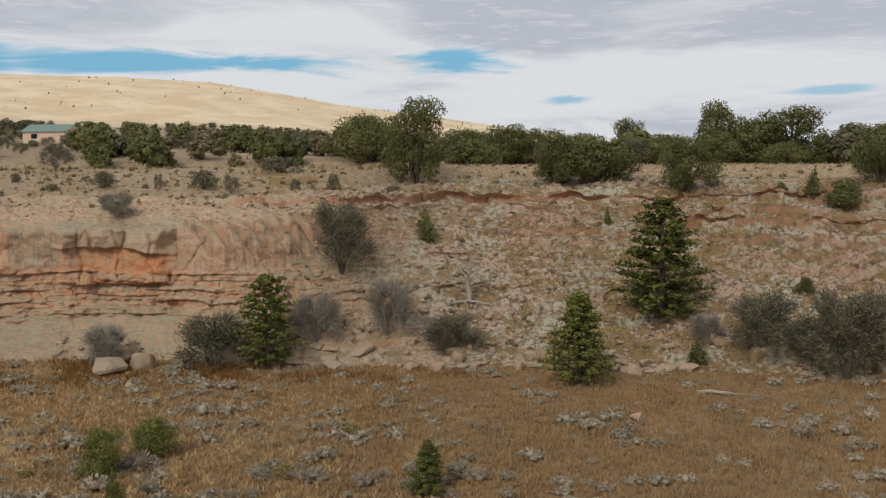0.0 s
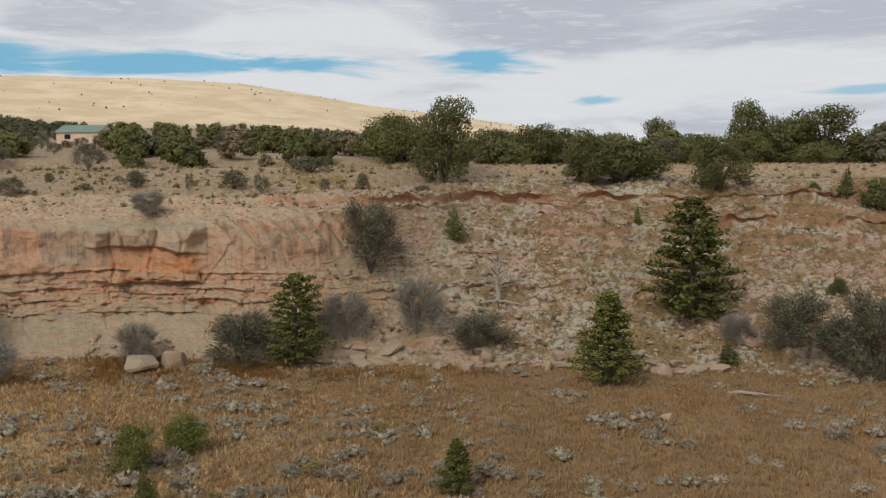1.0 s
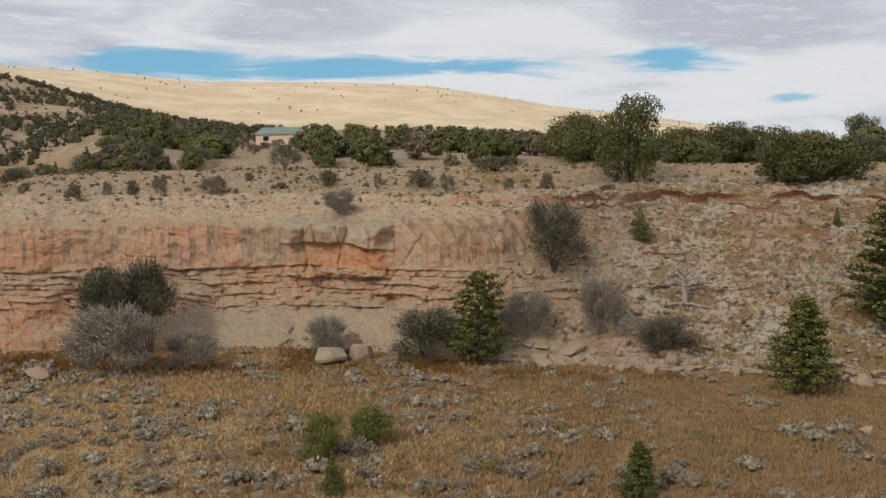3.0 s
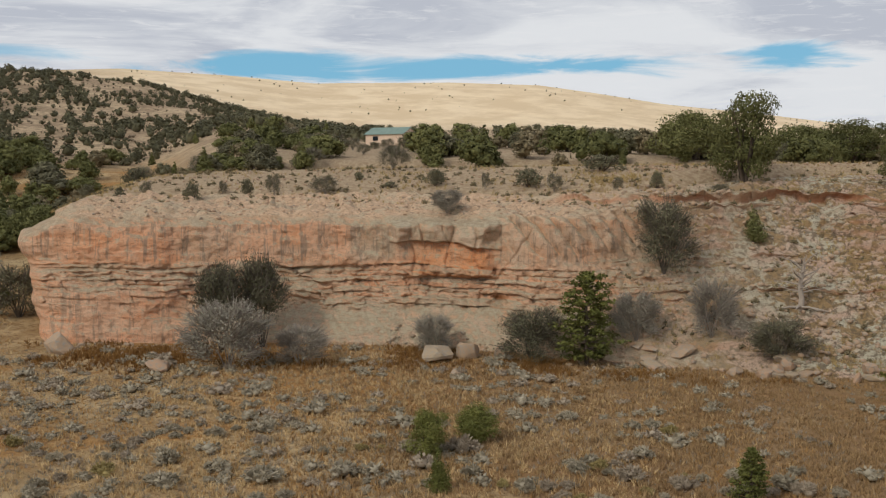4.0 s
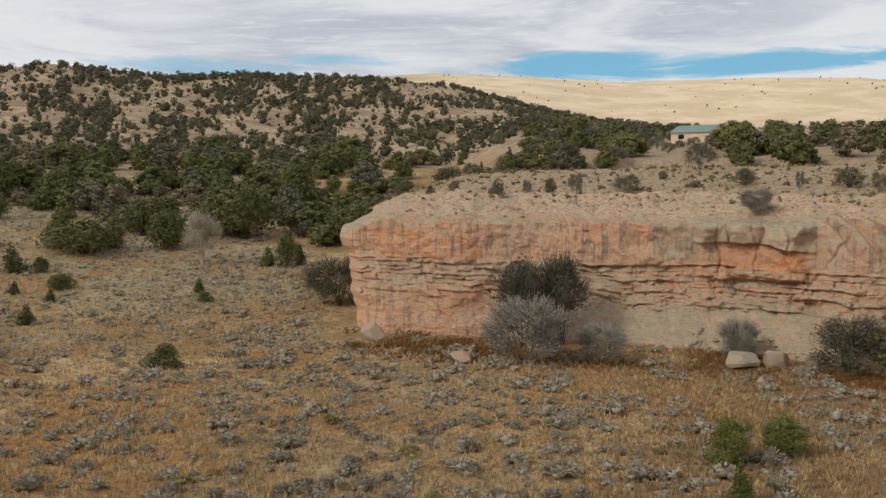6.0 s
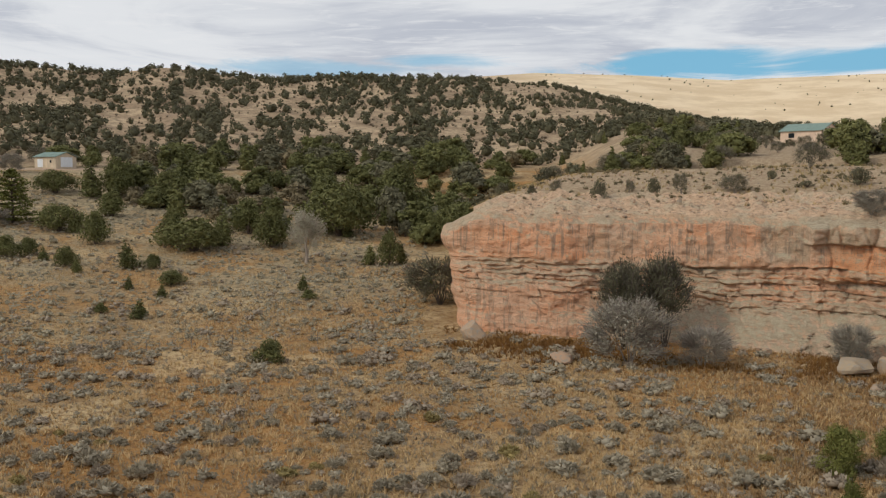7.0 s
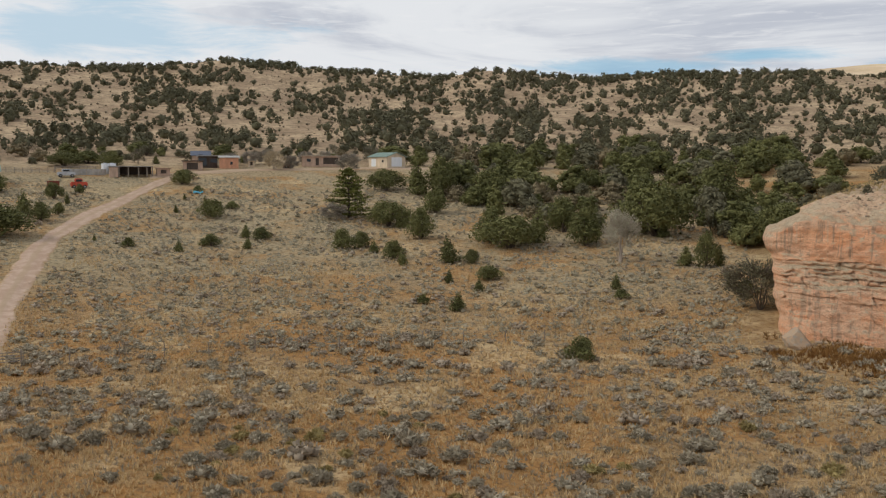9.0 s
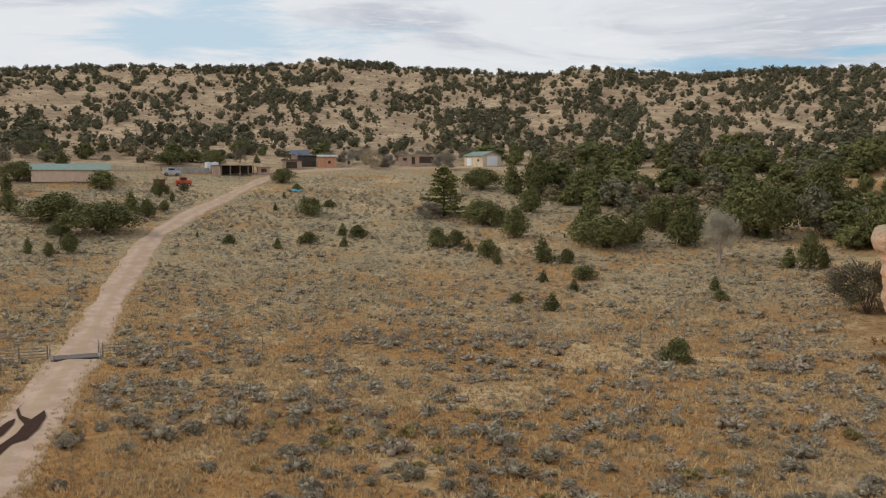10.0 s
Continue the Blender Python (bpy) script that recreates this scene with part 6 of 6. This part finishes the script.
vehicle("red_truck", -222.4, 40.4, 8, 3.3, 1.9, M_RED, "bright red old truck parked in the yard", "truck")
vehicle("red_tractor", -230.5, 91.0, 20, 2.0, 1.5, M_RUST, "small dark red tractor by the trees", "tractor")
vehicle("pale_car", -236.5, 40.3, 5, 3.8, 1.7, M_GREY_CAR, "pale grey car parked beside the pen")
for x, y in ((-239.5, 49.4), (-239.3, 51.0)):
    wt = tagged(new("water_tank"), "white round plastic water tank", "tank", "water tanks")
    wt.matrix_basis = face_camera(x, y)
    part("body", rod(fresh(), (0, 0, -0.2), (0, 0, 2.3), 0.8, 18), M_DOOR_WHITE, wt)
    part("lid", rod(fresh(), (0, 0, 2.3), (0, 0, 2.42), 0.3, 12), M_DOOR_WHITE, wt)
tarp = tagged(new("blue_tarp"), "crumpled blue tarp lying in the grass", "tarp")
tarp.matrix_basis = face_camera(-205.0, 61.0)
bm = fresh()
bmesh.ops.create_grid(bm, x_segments=10, y_segments=8, size=1.0)
for q_ in bm.verts:
    q_.co = (q_.co.x * 1.0, q_.co.y * 0.9, 0.35 + 0.25 * float(grain(q_.co.x * 2.5, q_.co.y * 2.5, 5)) - 0.2 * q_.co.y ** 2)
part("sheet", bm, M_BLUE, tarp)
# closed box; a dark pane as doorway gives the shade of the open porch
flat_house("porch_shed", -240.5, 74.0, 6, 4.4, 3.4, 2.4, M_DARKWOOD, M_TIN, "dark timber shed with an open porch", ((-2.2, -0.4, 0.1, 2.0, M_GLASS, "doorway"), (0.5, 2.2, 0.9, 1.8, M_GLASS, "window")))
gable_house("blue_roof_house", -251.0, 75.5, 0, 4.4, 4.0, 1.7, 2.7, M_ADOBE, M_BLUE_ROOF, "small house with a dark blue metal roof among brush", (("front", -0.5, 0.5, 0.0, 1.9, M_DARKWOOD, "door"),))
straw_bush = plant("golden_shrub", twig_parts(M_TWIG, M_STRAW_LEAF, 700, 2800, 0.5, 0.14), "pale golden leafless shrub beside the yard", "shrub")
x, y = (float(q) for q in polar(69.2, 243))
straw_bush.matrix_basis = Matrix.Translation((x, y, ground_at(x, y) - 0.1)) @ Matrix.Diagonal((5.4, 5.4, 5.0, 1))
for az, d, wd, ht in ((65.0, 240, 6.5, 4.4), (68.3, 246, 5.0, 3.4), (66.3, 255, 6.5, 3.8), (67.4, 257, 5.5, 3.4), (69.6, 256, 6.0, 4.2), (70.6, 255, 5.0, 3.6), (71.6, 254, 5.5, 3.2), (63.2, 255, 5.0, 3.0), (72.8, 252, 4.0, 2.6)):
    x, y = (float(q) for q in polar(az, d))
    grey_shrub.put(x, y, wd, ht, "rounded grey-brown shrub beside the ranch buildings")
for az, d, wd, ht in ((74.3, 224, 4.6, 3.2), (78.0, 250, 6.5, 4.6), (80.4, 252, 6.0, 3.6), (86.0, 246, 7.0, 5.0)):
    x, y = (float(q) for q in polar(az, d))
    juniper.put(x, y, wd, ht, "dark juniper beside the ranch buildings")
# pole pens behind the yard
for i, (x, y, length, turn) in enumerate(((-236.0, 26.0, 12.0, 90), (-237.5, 38.0, 9.0, 92))):
    gate_panel(x, y, length, turn, "pole_pen", "weathered pole pen fence behind the yard")
pen = tagged(new("metal_pen"), "grey sheet-metal pen wall beside the shed", "fence")
pen.matrix_basis = face_camera(-238.0, 45.0, 0)
for i in range(6):
    part("panel", box(fresh(), -4.2 + i * 1.4, -2.86 + i * 1.4, -0.05, 0.05, 0.0, 1.35, 0.01), M_TIN, pen)

# ---- stones ----
def stone_geo(seed, cuts=2):
    """A unit stone: a faceted, uneven lump."""
    bm = fresh()
    bmesh.ops.create_icosphere(bm, subdivisions=cuts, radius=0.5)
    r_ = np.random.default_rng(seed)
    dirs = r_.normal(size=(15, 3))
    dirs /= np.linalg.norm(dirs, axis=1, keepdims=True)
    lim = r_.uniform(0.27, 0.38, 15)
    for q_ in bm.verts:
        p_ = np.array(q_.co)
        for d_, l_ in zip(dirs, lim):
            k_ = p_ @ d_ - l_
            if k_ > 0:
                p_ = p_ - d_ * k_
        p_ = p_ * (1 + 0.06 * float(grain(p_[0] * 9 + seed, p_[1] * 9 + p_[2] * 5, seed)))
        q_.co = Vector(p_)
    return bm


boulder_meshes = []
for i in range(4):
    bm = stone_geo(i + 1, 3)
    me_ = bpy.data.meshes.new("boulder")
    bm.to_mesh(me_)
    bm.free()
    me_.materials.append(M_STONE)
    boulder_meshes.append(me_)
for i, (x, y, wd, ht) in enumerate(BOULDERS):
    b_ = tagged(new("boulder", boulder_meshes[i % 4]), "pinkish sandstone boulder fallen below the cliff", "boulder", "boulders")
    b_.matrix_basis = Matrix.Translation((x, y, surface_z(x, y) + ht * 0.28)) @ pose(0, 0, 0, rng.uniform(-15, 15), rng.uniform(-15, 15), rng.uniform(0, 360)) @ Matrix.Diagonal((wd * 1.2, wd * 1.1, ht * 1.35, 1))
# pale blocks along the foot of the rocky slope
for i in range(34):
    az = rng.choice([rng.uniform(-5.5, 0.5), rng.uniform(-14.5, -9.0), rng.uniform(-1, 12)], p=[0.4, 0.35, 0.25])
    x, y = (float(q_) for q_ in polar(az, float(foot(az)) + rng.uniform(-2.2, 1.5)))
    wd, ht = rng.uniform(0.7, 2.2), rng.uniform(0.5, 1.1)
    b_ = tagged(new("boulder", boulder_meshes[i % 4]), "pale grey sandstone block at the foot of the slope", "boulder", "boulders")
    b_.matrix_basis = Matrix.Translation((x, y, surface_z(x, y) + ht * 0.22)) @ pose(0, 0, 0, rng.uniform(-12, 12), rng.uniform(-12, 12), rng.uniform(0, 360)) @ Matrix.Diagonal((wd * 1.2, wd, ht * 1.3, 1))
small_stones = []
for i in range(5):
    bm = stone_geo(20 + i, 1)
    bm.verts.index_update()
    small_stones.append((np.array([tuple(q_.co) for q_ in bm.verts]), np.array([[q_.index for q_ in f.verts] for f in bm.faces])))
    bm.free()


def stone_field(name, label, total, az0, az1, place, size0, size1, seed):
    spots_ = []
    r_ = np.random.default_rng(seed)
    while len(spots_) < total:
        az = r_.uniform(az0, az1)
        o = place(az, r_)
        if o is None:
            continue
        x, y = (float(q_) for q_ in polar(az, foot(az) + o))
        sz_ = size0 + (size1 - size0) * r_.random() ** 3
        spots_.append((x, y, surface_z(x, y) + sz_ * 0.12, sz_ * r_.uniform(0.9, 1.5), sz_ * r_.uniform(0.6, 1.0), r_.uniform(0, 6.28), r_.integers(0, 5)))
    tagged(new(name, scatter_mesh(name, small_stones, spots_, M_STONE)), label, "stones", kind="stuff")


stone_field("slope_rubble", "broken sandstone rubble over the slope", 3600, -30, 9, lambda az, r_: r_.uniform(-1, 25) if rough(az * 0.5, r_.random() * 3, 2, 700) > -0.3 else None, 0.15, 0.95, 31)
stone_field("foot_rubble", "stones fallen along the foot of the cliff", 700, 6, 40, lambda az, r_: -abs(r_.normal()) * 2.6 - 0.3 if rough(az * 0.35, 0.0, 2, 710) > -0.15 else None, 0.15, 0.75, 32)
stone_field("mesa_gravel", "loose gravel and stones on the mesa top", 4600, -30, 38, lambda az, r_: (r_.uniform(5.5, 42) if r_.random() < 0.55 else r_.uniform(3.0, 13)) if az > 8 else r_.uniform(31, 50), 0.12, 0.55, 33)

# dead leaning snag with its roots, and a fallen log
for x, y, wd, ht in SNAG:
    z = surface_z(x, y)
    sn = tagged(new("dead_tree"), "bleached dead tree with bare twisted limbs and roots", "dead tree")
    sn.matrix_basis = Matrix.Translation((x, y, z)) @ Matrix.Scale(1.35, 4)
    gv, gf = tube([(0, 0, -0.2), (0.05, 0, 0.8), (-0.1, 0.05, 1.8), (0.1, 0, 2.8), (0.2, 0, 3.8)], [0.24, 0.2, 0.16, 0.11, 0.04], 8)
    o = new("trunk", mesh_of("trunk", (gv, gf), M_DEAD, True))
    o.parent = sn
    for i in range(16):
        a, z0 = i * 2.4, 1.2 + 2.3 * i / 16
        ln_ = rng.uniform(1.0, 2.3)
        p0 = Vector((0, 0, z0))
        p1 = p0 + Vector((math.cos(a) * ln_ * 0.5, math.sin(a) * ln_ * 0.5, 0.35 + rng.normal() * 0.2))
        p2 = p1 + Vector((math.cos(a + 0.5) * ln_ * 0.5, math.sin(a + 0.5) * ln_ * 0.5, rng.uniform(-0.1, 0.7)))
        o = new("limb", mesh_of("limb", tube([p0, p1, p2], [0.07, 0.045, 0.012], 5), M_DEAD, True))
        o.parent = sn
        for k in range(3):
            s0 = p1.lerp(p2, k / 3)
            e0 = s0 + Vector(rng.normal(size=3)) * 0.35 + Vector((0, 0, 0.15))
            tw = new("twig", mesh_of("twig", tube([s0, e0], [0.02, 0.006], 4), M_DEAD))
            tw.parent = o
    for i in range(7):
        a = i * 0.9
        o = new("root", mesh_of("root", tube([(0, 0, 0.15), (math.cos(a) * 0.9, math.sin(a) * 0.9, 0.12 - 0.2 * math.sin(a)), (math.cos(a) * 1.9, math.sin(a) * 1.9, -0.1 - 0.3 * math.sin(a))], [0.13, 0.09, 0.03], 6), M_DEAD, True))
        o.parent = sn
lx, ly = 22.2, 80.0
log = tagged(new("fallen_log"), "bleached fallen log lying in dry grass", "log")
log.matrix_basis = Matrix.Translation((lx, ly, ground_at(lx, ly) + 0.1)) @ pose(0, 0, 0, 0, 0, -8) @ Matrix.Scale(0.75, 4)
o = new("trunk", mesh_of("trunk", tube([(-1.9, 0, 0.1), (-0.6, 0.1, 0.3), (0.7, 0, 0.22), (1.9, 0.2, 0.15)], [0.22, 0.2, 0.16, 0.10], 8), M_DEAD, True))
o.parent = log
for p_ in (((-1.2, 0, 0.25), (-1.9, -0.5, 0.1)), ((0.3, 0, 0.25), (1.6, -0.6, 0.05)), ((1.6, 0.2, 0.1), (4.6, -0.3, 0.1))):
    o = new("branch", mesh_of("branch", tube(p_, [0.09, 0.03], 6), M_DEAD, True))
    o.parent = log
